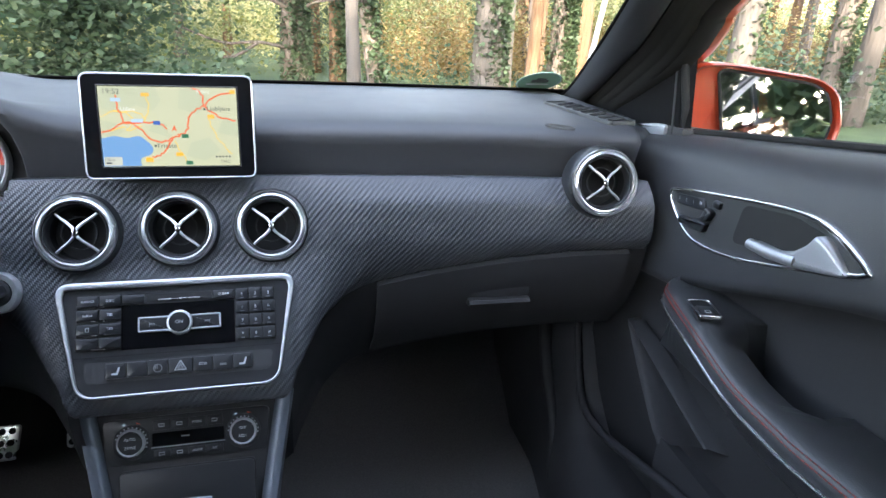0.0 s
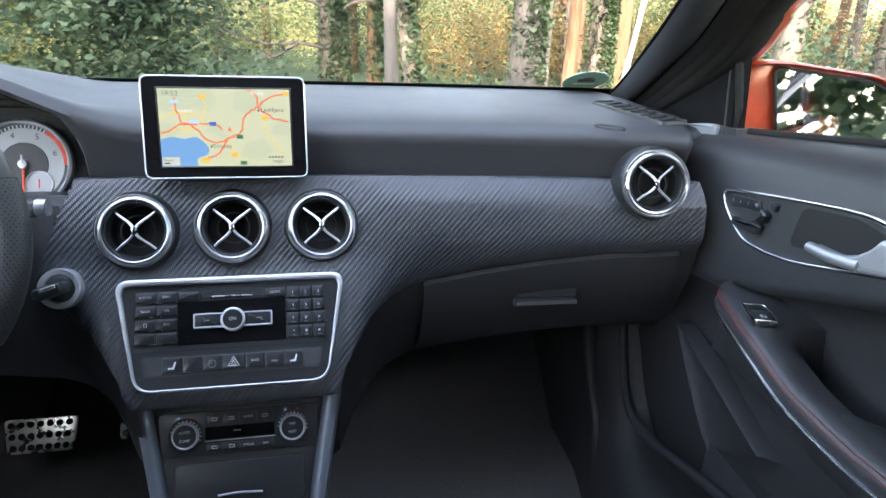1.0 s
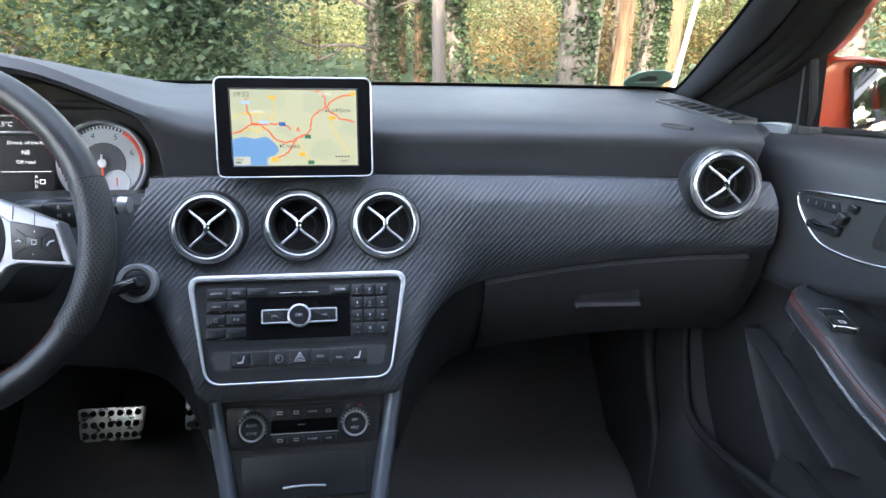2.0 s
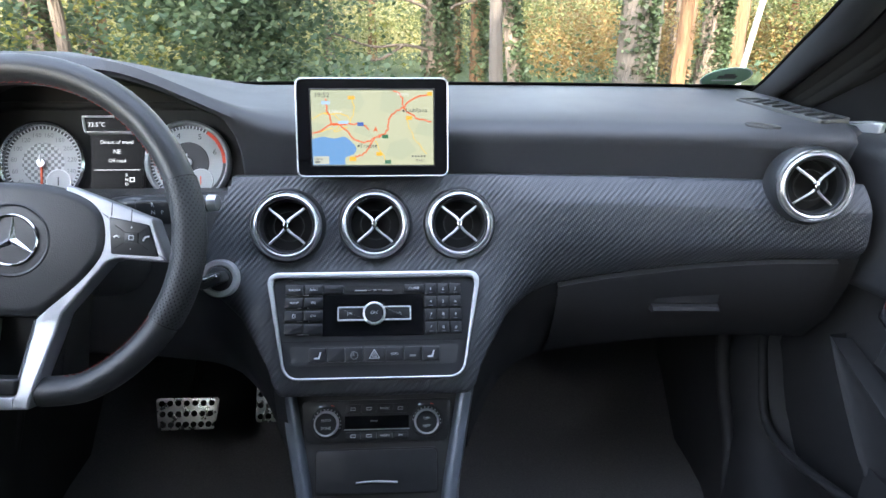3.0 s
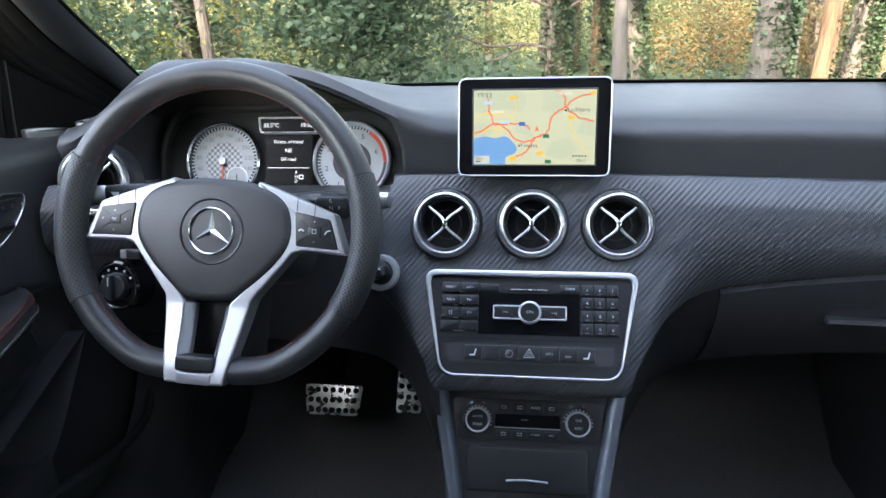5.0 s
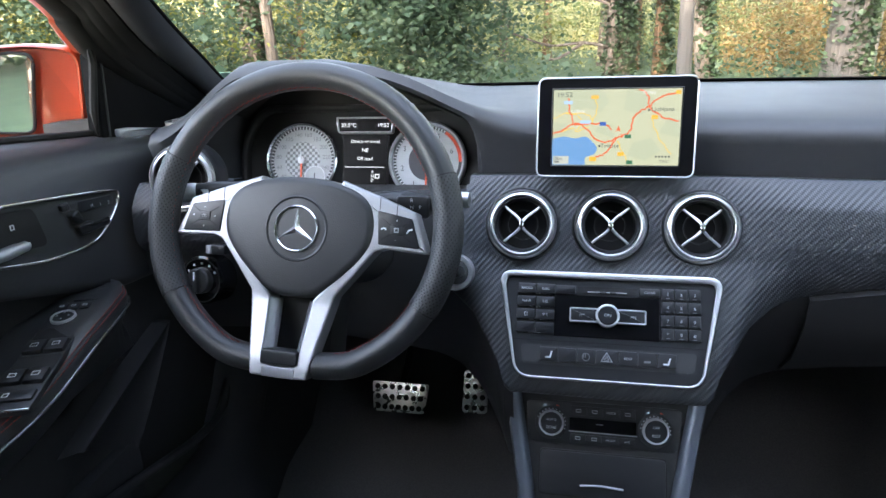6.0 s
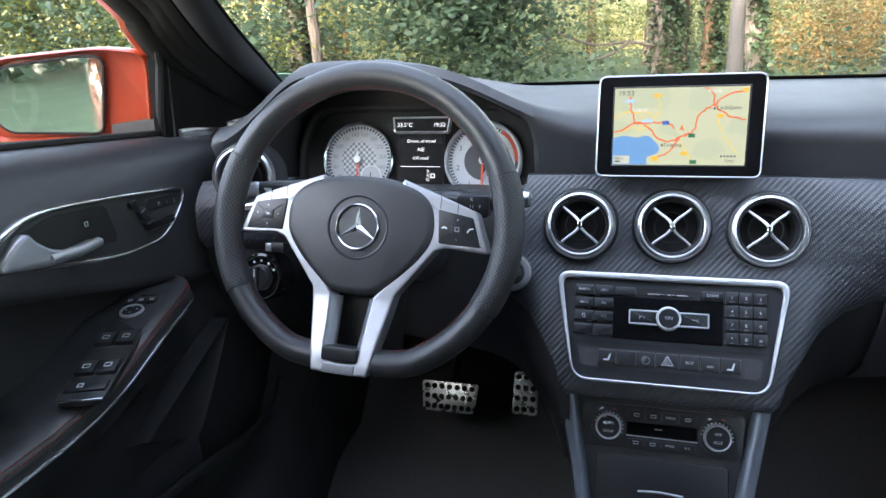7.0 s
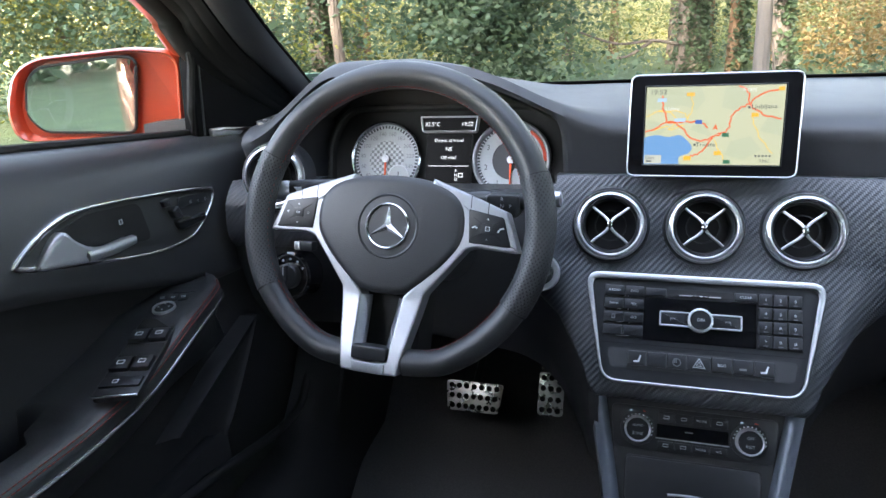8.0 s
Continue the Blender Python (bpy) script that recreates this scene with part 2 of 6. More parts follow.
GREYRAIL = mat("blue_grey_rail", (0.13, 0.148, 0.175), 0.38, 0.35, var=0.08)
STEEL = mat("brushed_steel", (0.6, 0.6, 0.6), 0.28, 1.0, var=0.1, scale=60)
LEATHER = mat("black_nappa_leather", (0.031, 0.032, 0.034), 0.40, bump=0.35, grain=650)
PERFORATED = pierced("perforated_leather", (0.036, 0.037, 0.039))
THREAD = mat("red_thread", (0.19, 0.022, 0.013), 0.7, var=0.2, scale=300)
CARBON = weave("carbon_weave_film")
CARPET = mat("black_carpet", (0.090, 0.089, 0.089), 0.95, var=0.4, scale=300, bump=0.8, grain=500)
HEADLINER = mat("black_headliner", (0.05, 0.05, 0.052), 0.9, var=0.15, scale=200)
PILLAR = mat("pillar_plastic", (0.034, 0.036, 0.041), 0.46, bump=0.25, grain=900)
PAINT = mat("orange_red_metallic_paint", (0.40, 0.052, 0.019), 0.30, 0.25, var=0.06, coat=1.0)
FRIT = mat("printed_glass_black", (0.004, 0.004, 0.004), 0.9)
FRIT.node_tree.nodes["Principled BSDF"].inputs["Specular IOR Level"].default_value = 0.05
RUBBER = mat("black_rubber_seal", (0.015, 0.015, 0.015), 0.75, spec=0.25)
GRILLE = mat("black_speaker_cloth", (0.007, 0.007, 0.0075), 0.9, spec=0.12, bump=0.5, grain=900)
LEGEND = mat("white_legend_print", (0.62, 0.64, 0.66), 0.5, var=0.05)
DIAL = mat("silver_dial", (0.42, 0.43, 0.44), 0.45, 0.0, var=0.05)
DIALDARK = mat("dark_dial_print", (0.05, 0.05, 0.055), 0.5)
DIALGREY = mat("grey_dial_print", (0.20, 0.205, 0.21), 0.5)
REDPRINT = mat("red_dial_print", (0.60, 0.06, 0.02), 0.5)
NEEDLE = mat("orange_needle", (0.75, 0.10, 0.03), 0.4)
MIRROR = mat("mirror_silver", (0.92, 0.93, 0.93), 0.015, 1.0, var=0.0, rvar=0.0)
GLASS = clear("window_glass", (0.955, 0.955, 0.96), 0.03)
SIDEGLASS = pane_glass("side_window_glass", (0.92, 0.92, 0.93))
GREENFILM = mat("pale_green_badge_film", (0.20, 0.36, 0.25), 0.5, var=0.1)
LCD_TEXT = glow("lcd_white", (0.85, 0.9, 0.95), 1.5)
LCD_BACK = glow("lcd_black", (0.006, 0.006, 0.007), 1.0)
LCD_BACK.node_tree.nodes["Principled BSDF"].inputs["Base Color"].default_value = (0.004, 0.004, 0.004, 1)
LCD_BACK.node_tree.nodes["Principled BSDF"].inputs["Roughness"].default_value = 0.3
LCD_BACK.node_tree.nodes["Principled BSDF"].inputs["Specular IOR Level"].default_value = 0.15
MAP = {
    "land": glow("map_land", (0.55, 0.57, 0.39), 1.0), "wood": glow("map_wood", (0.49, 0.53, 0.37), 1.0),
    "sea": glow("map_sea", (0.15, 0.33, 0.62), 1.0), "road": glow("map_motorway", (0.80, 0.14, 0.04), 1.0),
    "lane": glow("map_road", (0.85, 0.58, 0.10), 1.0), "tag": glow("map_tag", (0.90, 0.48, 0.04), 1.0),
    "blue": glow("map_blue_tag", (0.42, 0.62, 0.85), 1.0), "navy": glow("map_navy_tag", (0.04, 0.12, 0.45), 1.0),
    "green": glow("map_green_tag", (0.03, 0.16, 0.08), 1.0), "white": glow("map_white", (0.85, 0.87, 0.85), 1.0),
    "ink": glow("map_ink", (0.04, 0.05, 0.06), 1.0), "grey": glow("map_grey_tag", (0.55, 0.57, 0.50), 1.0),
}
write("RADIO DISC NAVI TEL SYS CLEAR ON ECO 1 2 3 4 5 6 7 8 9 0 * # AUTO ZONE OFF REST MODE A/C M 19:52 10km TMC Ljubljana Trieste Udine Kranj NE R N D P 33.5°C + - OK > < ^ "
      "|<< >>| 40 60 80 100 120 140 160 180 200 220 240 260 START".split() + ["Direct. of travel", "Off road"])

# ---- dashboard ----
def ends_in(x):
    """The dash face comes a little nearer to the seats towards the doors."""
    return -0.055 * (x / 0.58) ** 2


def face_y(x, z):
    mid = lerp([0.60, 0.70, 0.735, 0.835, 0.86, 0.905, 0.97, 1.03], [0.85, 0.85, 0.872, 0.935, 0.95, 0.965, 0.985, 1.0], z)
    side = lerp([0.70, 0.80, 0.88, 0.93, 0.97, 1.03], [1.0, 0.965, 0.958, 0.965, 0.985, 1.0], z)
    s = ease(0.15, 0.27, abs(x))
    return mid * (1 - s) + side * s + ends_in(x)


def trim_low(x):
    return lerp([0, 0.125, 0.135, 0.142, 0.158, 0.18, 0.215, 0.254, 0.334, 0.444, 0.549, 0.66],
                [0.695, 0.698, 0.708, 0.728, 0.753, 0.782, 0.802, 0.811, 0.829, 0.848, 0.861, 0.868], abs(x))


def cowl(x):
    """How far the instrument hood has risen at x: 0 to 1."""
    return ease(-0.66, -0.50, x) * (1 - ease(-0.345, -0.09, x))


def stations(a, b, n):
    return [a + (b - a) * k / n for k in range(n + 1)]


VENTS = [(0.001, 0.962, 0.899), (-0.117, 0.960, 0.899), (0.119, 0.960, 0.899), (0.574, 0.905, 0.964), (-0.592, 0.909, 0.971)]
dashboard = thing("dashboard", pose(0, 1.1, 0.7), "black soft dashboard with carbon weave trim below the windscreen", "dashboard")
rows = []
for x in stations(-0.735, 0.735, 196):
    c, e = cowl(x), ends_in(x)
    edge = ease(0.62, 0.735, abs(x))
    plain = [(1.52, 1.02), (1.42, 1.044), (1.34, 1.049), (1.22, 1.048), (1.10, 1.043), (1.06, 1.040), (1.024 + e, 1.0345), (1.005 + e, 1.0265), (0.996 + e, 1.015),
             (0.9955 + e, 1.002), (1.001 + e, 0.989), (1.007 + e, 0.974), (1.009 + e, 0.957), (1.03 + e, 0.94)]
    hood = [(1.52, 1.02), (1.42, 1.055), (1.34, 1.074), (1.22, 1.096), (1.10, 1.114), (1.04, 1.122), (0.985, 1.124), (0.960, 1.117), (0.953, 1.106)]
    far = ease(-0.66, -0.50, x) * (1 - ease(-0.42, -0.21, x))
    top = []
    for i, (p, h) in enumerate(zip(plain, hood)):
        w = min(1.0, max(0.0, (i - 4.5) / 2))
        g = far * (1 - w) + c * w
        top.append((p[0] * (1 - g) + h[0] * g, p[1] * (1 - g) + h[1] * g))
    deep = ease(-0.635, -0.575, x) * (1 - ease(-0.205, -0.180, x))
    y8, z8 = top[8]
    cave = [(y8 + 0.008, z8 - 0.008), (1.03, z8 - 0.011), (1.088, z8 - 0.030), (1.092, 0.94), (1.00, 0.925)]
    wall = [(y8 + 0.005 + 0.6 * (p[0] - 0.996 - e) + 1.5 * (0.998 + e - y8) * n / 3, p[1] + (z8 - 1.015) * (1 - n / 3) if n < 4 else p[1]) for n, p in enumerate(plain[9:])]
    under = [(w[0] * (1 - deep) + v[0] * deep, w[1] * (1 - deep) + v[1] * deep) for w, v in zip(wall, cave)]
    blunt = 0.10 * ease(0.650, 0.692, abs(x + 0.008))
    rows.append([(x, q[0] + 0.02 * edge + (blunt if i >= 5 else 0), q[1] - 0.018 * edge * edge) for i, q in enumerate(top + under)])
part("top_pad", loft(rows), PAD, dashboard, "black soft-touch dash top with an instrument hood", world=True, sharp=60)

# near-black sheet added inside the hood to deepen the shade there
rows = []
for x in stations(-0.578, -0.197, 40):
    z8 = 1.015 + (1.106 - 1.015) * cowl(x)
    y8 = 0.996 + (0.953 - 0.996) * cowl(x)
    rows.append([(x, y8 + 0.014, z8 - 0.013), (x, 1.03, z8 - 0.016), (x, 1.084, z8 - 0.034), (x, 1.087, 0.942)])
part("hood_shade_sheet", loft(rows), DEEP, dashboard, "matt black sheet added under the instrument hood to deepen its shade", world=True, sharp=60)
rows = []
for x in stations(-0.672, 0.655, 332):
    low, high = trim_low(x), 0.962
    row = [(x, face_y(x, high) + 0.035, high - 0.004)]
    for k in range(49):
        z = high + (low - high) * k / 48
        row.append((x, face_y(x, z) + 0.006 - 0.013 * (1 - abs(k / 24 - 1) ** 3.2), z))
    row += [(x, face_y(x, low) + 0.008, low - 0.004), (x, face_y(x, low) + 0.014, low - 0.007), (x, face_y(x, low) + 0.04, low - 0.007)]
    rows.append(row)
trim_bm = loft(rows)
trim_uv = trim_bm.loops.layers.uv.new("weave")
LONG = [np.concatenate([[0.0], np.cumsum([(Vector(a) - Vector(b)).length for a, b in zip(row, row[1:])])]) for row in rows]
trim_bm.verts.index_update()
for f in trim_bm.faces:
    for l in f.loops:
        i, k = divmod(l.vert.index, len(rows[0]))
        l[trim_uv].uv = (l.vert.co.x, -float(LONG[i][k]))
bmesh.ops.delete(trim_bm, geom=[f for f in trim_bm.faces if min((f.calc_center_median() - Vector(v)).length for v in VENTS) < 0.046], context="FACES")
# the trim is left out round the steering column
bmesh.ops.delete(trim_bm, geom=[f for f in trim_bm.faces if -0.535 < f.calc_center_median().x < -0.19 - (0.962 - f.calc_center_median().z) * 0.43], context="FACES")
part("trim_panel", trim_bm, CARBON, dashboard, "black carbon weave trim panel", world=True, sharp=50)

# the lower dash under the trim, with the glovebox lid on the passenger side
# LOWERDOOR replaces the lighter plastic here, so shade is in the colour
rows = []
for x in stations(0.12, 0.66, 40):
    low = trim_low(x)
    depth = ease(0.12, 0.26, x)
    rows.append([(x, face_y(x, low) + 0.010 + 0.02 * (1 - depth), low), (x, face_y(x, low) + 0.020 + 0.03 * (1 - depth), low - 0.05), (x, face_y(x, low) + 0.045 + 0.03 * (1 - depth), low - 0.11),
                 (x, face_y(x, low) + 0.09, low - 0.165), (x, 1.25, low - 0.18), (x, 1.48, low - 0.16)])
part("lower_dash", loft(rows), LOWERDOOR, dashboard, "black grained plastic lower dash with shade put into its colour", world=True)
rows = []
for x in stations(0.262, 0.632, 30):
    low = trim_low(x) - 0.004
    rows.append([(x, face_y(x, low) + 0.012, low), (x, face_y(x, low) + 0.003, low - 0.006), (x, face_y(x, low) + 0.010, low - 0.05), (x, face_y(x, low) + 0.036, low - 0.11), (x, face_y(x, low) + 0.075, low - 0.15),
                 (x, face_y(x, low) + 0.10, low - 0.152)])
lid = part("glovebox_lid", thick(loft(rows), 0.004), LOWERDOOR, dashboard, "closed black glovebox lid with shade put into its colour", world=True)
plate_rows, lip_rows = [], []
for k in range(11):
    x = 0.403 + 0.088 * k / 10
    y, lift = face_y(x, 0.80) - 0.0005, 0.004 * k / 10
    plate_rows.append([(x, y + 0.016, 0.806 + lift * 0.4), (x, y + 0.0065, 0.804 + lift * 0.4), (x, y + 0.008, 0.779 + lift), (x, y + 0.020, 0.776 + lift)])
    x -= 0.004 * (1 - k / 10)
    lip_rows.append([(x, y + 0.014, 0.778 + lift), (x, y + 0.002, 0.776 + lift), (x, y - 0.001, 0.771 + lift), (x, y + 0.002, 0.767 + lift), (x, y + 0.018, 0.766 + lift)])
part("lid_handle", loft(plate_rows), LOWERDOOR, lid, "recessed black pull handle", world=True)
part("handle_lip", loft(lip_rows, caps=True), LOWERDOOR, lid, "satin black lip of the handle", world=True)

# knee panel on the driver's side
rows = []
for x in stations(-0.672, -0.12, 40):
    low = trim_low(x)
    rows.append([(x, face_y(x, low) + 0.008, low + 0.005), (x, face_y(x, low) + 0.010, low - 0.03), (x, face_y(x, low) + 0.03, low - 0.10), (x, face_y(x, low) + 0.07, low - 0.16), (x, 1.22, low - 0.19), (x, 1.45, low - 0.16)])
part("knee_panel", loft(rows), PLASTIC, dashboard, "black plastic knee panel", world=True)

rows = []
for x in stations(-0.545, -0.17, 30):
    low = trim_low(x)
    rows.append([(x, 1.03, 0.935), (x, face_y(x, 0.945) + 0.020, 0.940)] + [(x, face_y(x, z) + 0.012, z) for z in stations(0.93, low - 0.004, 8)])
part("column_surround", loft(rows), PLASTIC, dashboard, "plain black panel round the steering column", world=True)

# slotted defroster outlets and the low lids beside them at both ends of the dash top
for s in (1, -1):
    m = pose(s * 0.619, 1.062, 1.0412, 0, -2.5, 90 + s * 11)
    frame_bm = hoop(rounded(rect(0.185, 0.054), 0.012), 0.004, -0.004, 0.0035, 0.001)
    outlet = part("defroster_outlet", frame_bm, SATIN, dashboard, "black slotted defroster outlet", m=m, world=True)
    part("outlet_well", slab(rounded(rect(0.178, 0.047), 0.01), -0.006, 0.0012), DEEP, outlet, m=m, world=True)
    for k in range(7):
        part("slat", box(0.010, 0.046, 0.0035, 0.0008), PAD, outlet, m=m @ pose(-0.066 + k * 0.022, 0, 0.0020, 0, 14, 18), world=True)

ring = [(0.024 * math.cos(a * math.pi / 12), 0.0075 * math.sin(a * math.pi / 12)) for a in range(24)]
part("sensor_cover", hoop(ring, 0.0007, -0.003, 0.0005, 0.0002), PLASTIC, dashboard, "thin oval joint of a sensor cover", m=pose(0.527, 0.962, 1.0345, 8, 0, -50), world=True)

# ---- cabin shell ----
def shell(name, bm, material, label, category="car shell", sharp=38):
    return tagged(part(name, bm, material, sharp=sharp), label, category, kind="structure")


shell("floor", loft([[(x, y, 0.30 + z) for x in stations(-0.70, 0.70, 8)] for y, z in ((-1.6, 0), (0.9, 0), (1.25, 0.01), (1.42, 0.12), (1.50, 0.30), (1.51, 0.66))]),
      CARPET, "black carpeted car floor rising into the footwells")
rows = []
for x in stations(-0.62, 0.62, 12):
    rows.append([(x, y, lerp([-1.62, -1.4, -0.6, 0.2, 0.62], [1.30, 1.38, 1.44, 1.445, 1.41], y)) for y in stations(0.62, -1.62, 20)])
tagged(part("ceiling", thick(loft(rows), 0.012), HEADLINER), "black fabric headliner of the car roof", "ceiling", kind="structure")
rows = []
for x in stations(-0.68, 0.68, 12):
    rows.append([(x, y, lerp([-1.62, -1.4, -0.6, 0.2, 0.62], [1.33, 1.41, 1.47, 1.475, 1.43], y) - 0.03 * (x / 0.62) ** 2) for y in stations(0.62, -1.62, 20)])
shell("roof_skin", loft(rows), PAINT, "orange-red painted roof of the car")
shell("wall_back", box(1.4, 0.04, 1.06, 0.0, c=(0, -1.6, 0.80)), HEADLINER, "dark closed rear end of the cabin")
shell("bulkhead", box(1.44, 0.02, 0.64, 0.0, c=(0, 1.56, 0.61)), CARPET, "black bulkhead behind the footwells")

for s in (1, -1):
    # windscreen pillar trim: an inner edge along the glass, an outer edge along the door window
    inner = spline([(0.690, 1.44, 0.985), (0.677, 1.27, 1.050), (0.640, 1.10, 1.131), (0.592, 0.95, 1.188), (0.556, 0.80, 1.27), (0.550, 0.62, 1.40)], 5)
    outer = spline([(0.748, 1.32, 0.955), (0.732, 1.20, 1.02), (0.725, 1.10, 1.068), (0.715, 0.985, 1.128), (0.707, 0.93, 1.177), (0.70, 0.89, 1.213), (0.655, 0.57, 1.40)], 6)
    if s < 0:
        inner, outer = [q + Vector((0.018, 0, 0)) for q in inner], [q + Vector((0.018, 0, 0)) for q in outer]
    k = len(inner)
    rows, seals = [], []
    for i in range(k):
        a = inner[i]
        j = i * (len(outer) - 1) / (k - 1)
        b = outer[int(j)].lerp(outer[min(int(j) + 1, len(outer) - 1)], j - int(j))
        back = Vector((0.044, 0.05, 0.0))
        toward = Vector((-0.007, -0.010, -0.003))
        row = [a + back, a + Vector((0.005, 0.005, 0.0))] + [a.lerp(b, u) + toward * f for u, f in ((0, 0), (0.06, 0.5), (0.14, 0.85), (0.24, 1.0), (0.34, 0.9), (0.42, 0.4), (0.47, -0.5), (0.49, -1.5))]
        rows.append([(s * q.x, q.y, q.z) for q in row])
        row = [a.lerp(b, u) + toward * f for u, f in ((0.47, -1.4), (0.50, -0.5), (0.58, -0.35), (0.66, -0.40), (0.673, -0.46), (0.686, -0.40), (0.76, -0.3), (0.82, -0.35), (0.833, -0.41), (0.846, -0.35), (0.93, -0.2), (1.0, -0.3))] + [b + Vector((0.02, 0.03, 0.0))]
        seals.append([(s * q.x, q.y, q.z) for q in row])
    shell("windscreen_pillar", loft(rows), PILLAR, "dark grey plastic trim of a windscreen pillar", "pillar", 60)
    line = [q + Vector((0.001, 0.003, 0.001)) for q in inner]
    shell("glass_border", tube([(s * q.x, q.y, q.z) for q in line], 0.0030, 8), FRIT, "black edge of the windscreen along a pillar", "windscreen border", 60)
    shell("pillar_gasket", loft(seals), RUBBER, "ribbed black rubber gasket between pillar and door", "seal", 60)
    rows = []
    for i in range(k):
        j = i * (len(outer) - 1) / (k - 1)
        b = outer[int(j)].lerp(outer[min(int(j) + 1, len(outer) - 1)], j - int(j))
        rows.append([(s * q.x, q.y, q.z) for q in (b + Vector((0.020, 0.020, 0.002)), b + Vector((0.055, 0.006, 0.006)), b + Vector((0.080, 0.030, 0.008)), b + Vector((0.070, 0.11, 0.0)), b + Vector((0.0, 0.17, -0.01)))])
    shell("pillar_skin", loft(rows), PAINT, "orange-red painted outside of a windscreen pillar", "pillar", 60)
    rows = []
    for i in range(k):
        j = i * (len(outer) - 1) / (k - 1)
        b = outer[int(j)].lerp(outer[min(int(j) + 1, len(outer) - 1)], j - int(j))
        rows.append([(s * q.x, q.y, q.z) for q in (b + Vector((0.0, 0.003, 0.0)), b + Vector((0.004, -0.006, 0.002)), b + Vector((0.016, -0.011, 0.003)), b + Vector((0.030, -0.012, 0.004)), b + Vector((0.036, -0.002, 0.004)))])
    shell("pillar_seal", loft(rows), RUBBER, "black rubber seal along the door opening", "seal", 60)
    # closing sides behind the front doors, and the roof rail
    shell("side_panel", box(0.05, 1.45, 0.74, 0.0, c=(s * 0.74, -0.99, 0.66)), HEADLINER, "dark side of the cabin behind the front door")
    shell("roof_rail", tube([(s * 0.655, 0.60, 1.395), (s * 0.66, 0.2, 1.42), (s * 0.66, -0.3, 1.42), (s * 0.655, -1.2, 1.37)], 0.035, 10), HEADLINER, "black roof rail over the door window", "roof rail")
    # kick panel and sill beside the footwell
    rows = []
    for y in stations(0.30, 1.52, 24):
        f = ease(0.95, 1.15, y)
        rows.append([(s * q[0], y, q[1]) for q in ((0.585 + 0.03 * f, 0.29), (0.60 + 0.03 * f, 0.42 - 0.02 * f), (0.625 + 0.005 * f, 0.455 + 0.05 * f), (0.66 - 0.02 * f, 0.46 + 0.20 * f), (0.70 - 0.05 * f, 0.455 + 0.40 * f))])
    shell("door_sill", loft(rows), LOWERDOOR, "black plastic sill and kick panel of the footwell", "sill", 60)
    shell("footwell_side", box(0.03, 0.62, 0.70, 0.0, c=(s * 0.735, 1.30, 0.63)), CARPET, "black side of the footwell", "footwell")
    # outer skin of the car's flank, seen in the door mirrors
    rows = []
    for y in stations(2.56, -1.85, 30):
        b = 0.02 * math.sin((y + 1.85) * 1.0)
        drop = 0.30 * ease(1.05, 2.6, y)
        rows.append([(s * (q[0] + b), y, q[1] - (drop if q[1] > 0.75 else 0)) for q in ((0.80, 1.02), (0.845, 0.99), (0.862, 0.90), (0.85, 0.80), (0.868, 0.72), (0.858, 0.5), (0.83, 0.32), (0.75, 0.26))])
    shell("flank_skin", loft(rows), PAINT, "orange-red painted door skin of the car's flank", "car body", 60)
    rows = [[(s * (0.795 - 0.10 * u), y * (1 - 0.12 * u) - 0.05 * u, 1.02 + 0.36 * u) for u in (0, 0.3, 0.6, 0.85, 1.0)] for y in stations(-0.28, -1.55, 6)]
    shell("rear_side_glass", loft(rows), SIDEGLASS, "clear rear side window", "window", 60).visible_shadow = False
    shell("centre_pillar", loft([[(s * (0.78 - 0.10 * u + dx), -0.30 - 0.02 * u + dy, 1.0 + 0.40 * u) for dx, dy in ((0, 0.05), (-0.03, 0.03), (-0.03, -0.05), (0, -0.07))] for u in (0, 0.5, 1)], around=True), HEADLINER, "black pillar behind the front door", "pillar")
    tagged(part("window_1" if s > 0 else "window_2", loft([[(s * (0.785 - 0.11 * u), 1.0 - 1.27 * w - 0.38 * u * (1 - w), 1.015 + 0.385 * u) for u in (0, 0.33, 0.66, 1.0)] for w in (0, 0.5, 1)]), SIDEGLASS),
           "clear side window above the door", "window", kind="structure").visible_shadow = False
rows = [[(x * (1 - 0.1 * u), 1.47 - 0.86 * u - 0.06 * (x / 0.7) ** 2, 1.00 + 0.42 * u + 0.015 * math.sin(math.pi * u)) for x in stations(-0.70, 0.70, 10)] for u in stations(0, 1, 6)]
tagged(part("windscreen", loft(rows), GLASS), "clear raked windscreen above the dashboard", "windscreen", kind="structure").visible_shadow = False
rows = [[(x * (1 - 0.1 * u), 1.462 - 0.86 * u - 0.06 * (x / 0.7) ** 2, 0.998 + 0.42 * u) for x in stations(-0.70, 0.70, 10)] for u in (0.0, 0.136)]
shell("windscreen_frit", thick(loft(rows), 0.002), FRIT, "black printed border along the windscreen foot", "windscreen border")
shell("tail_skin", loft([[(x, y, z) for x in stations(-w, w, 6)] for y, z, w in ((-1.60, 1.33, 0.62), (-1.78, 1.02, 0.76), (-1.86, 0.80, 0.84), (-1.86, 0.30, 0.83))]), PAINT, "orange-red painted tail of the car", "car body")
shell("bonnet", loft([[(x, y, z - 0.10 * (x / 0.8) ** 2) for x in stations(-0.82, 0.82, 10)] for y, z in ((1.50, 0.985), (1.8, 0.96), (2.2, 0.90), (2.5, 0.80), (2.62, 0.62), (2.66, 0.30))]), PAINT, "orange-red bonnet sloping down in front of the windscreen", "bonnet")

# ---- doors ----
DOORS = {}
SHIFT = {1: 0.0, -1: -0.013}


def belt_z(y):
    return 1.030 + (0.90 - y) * 0.11


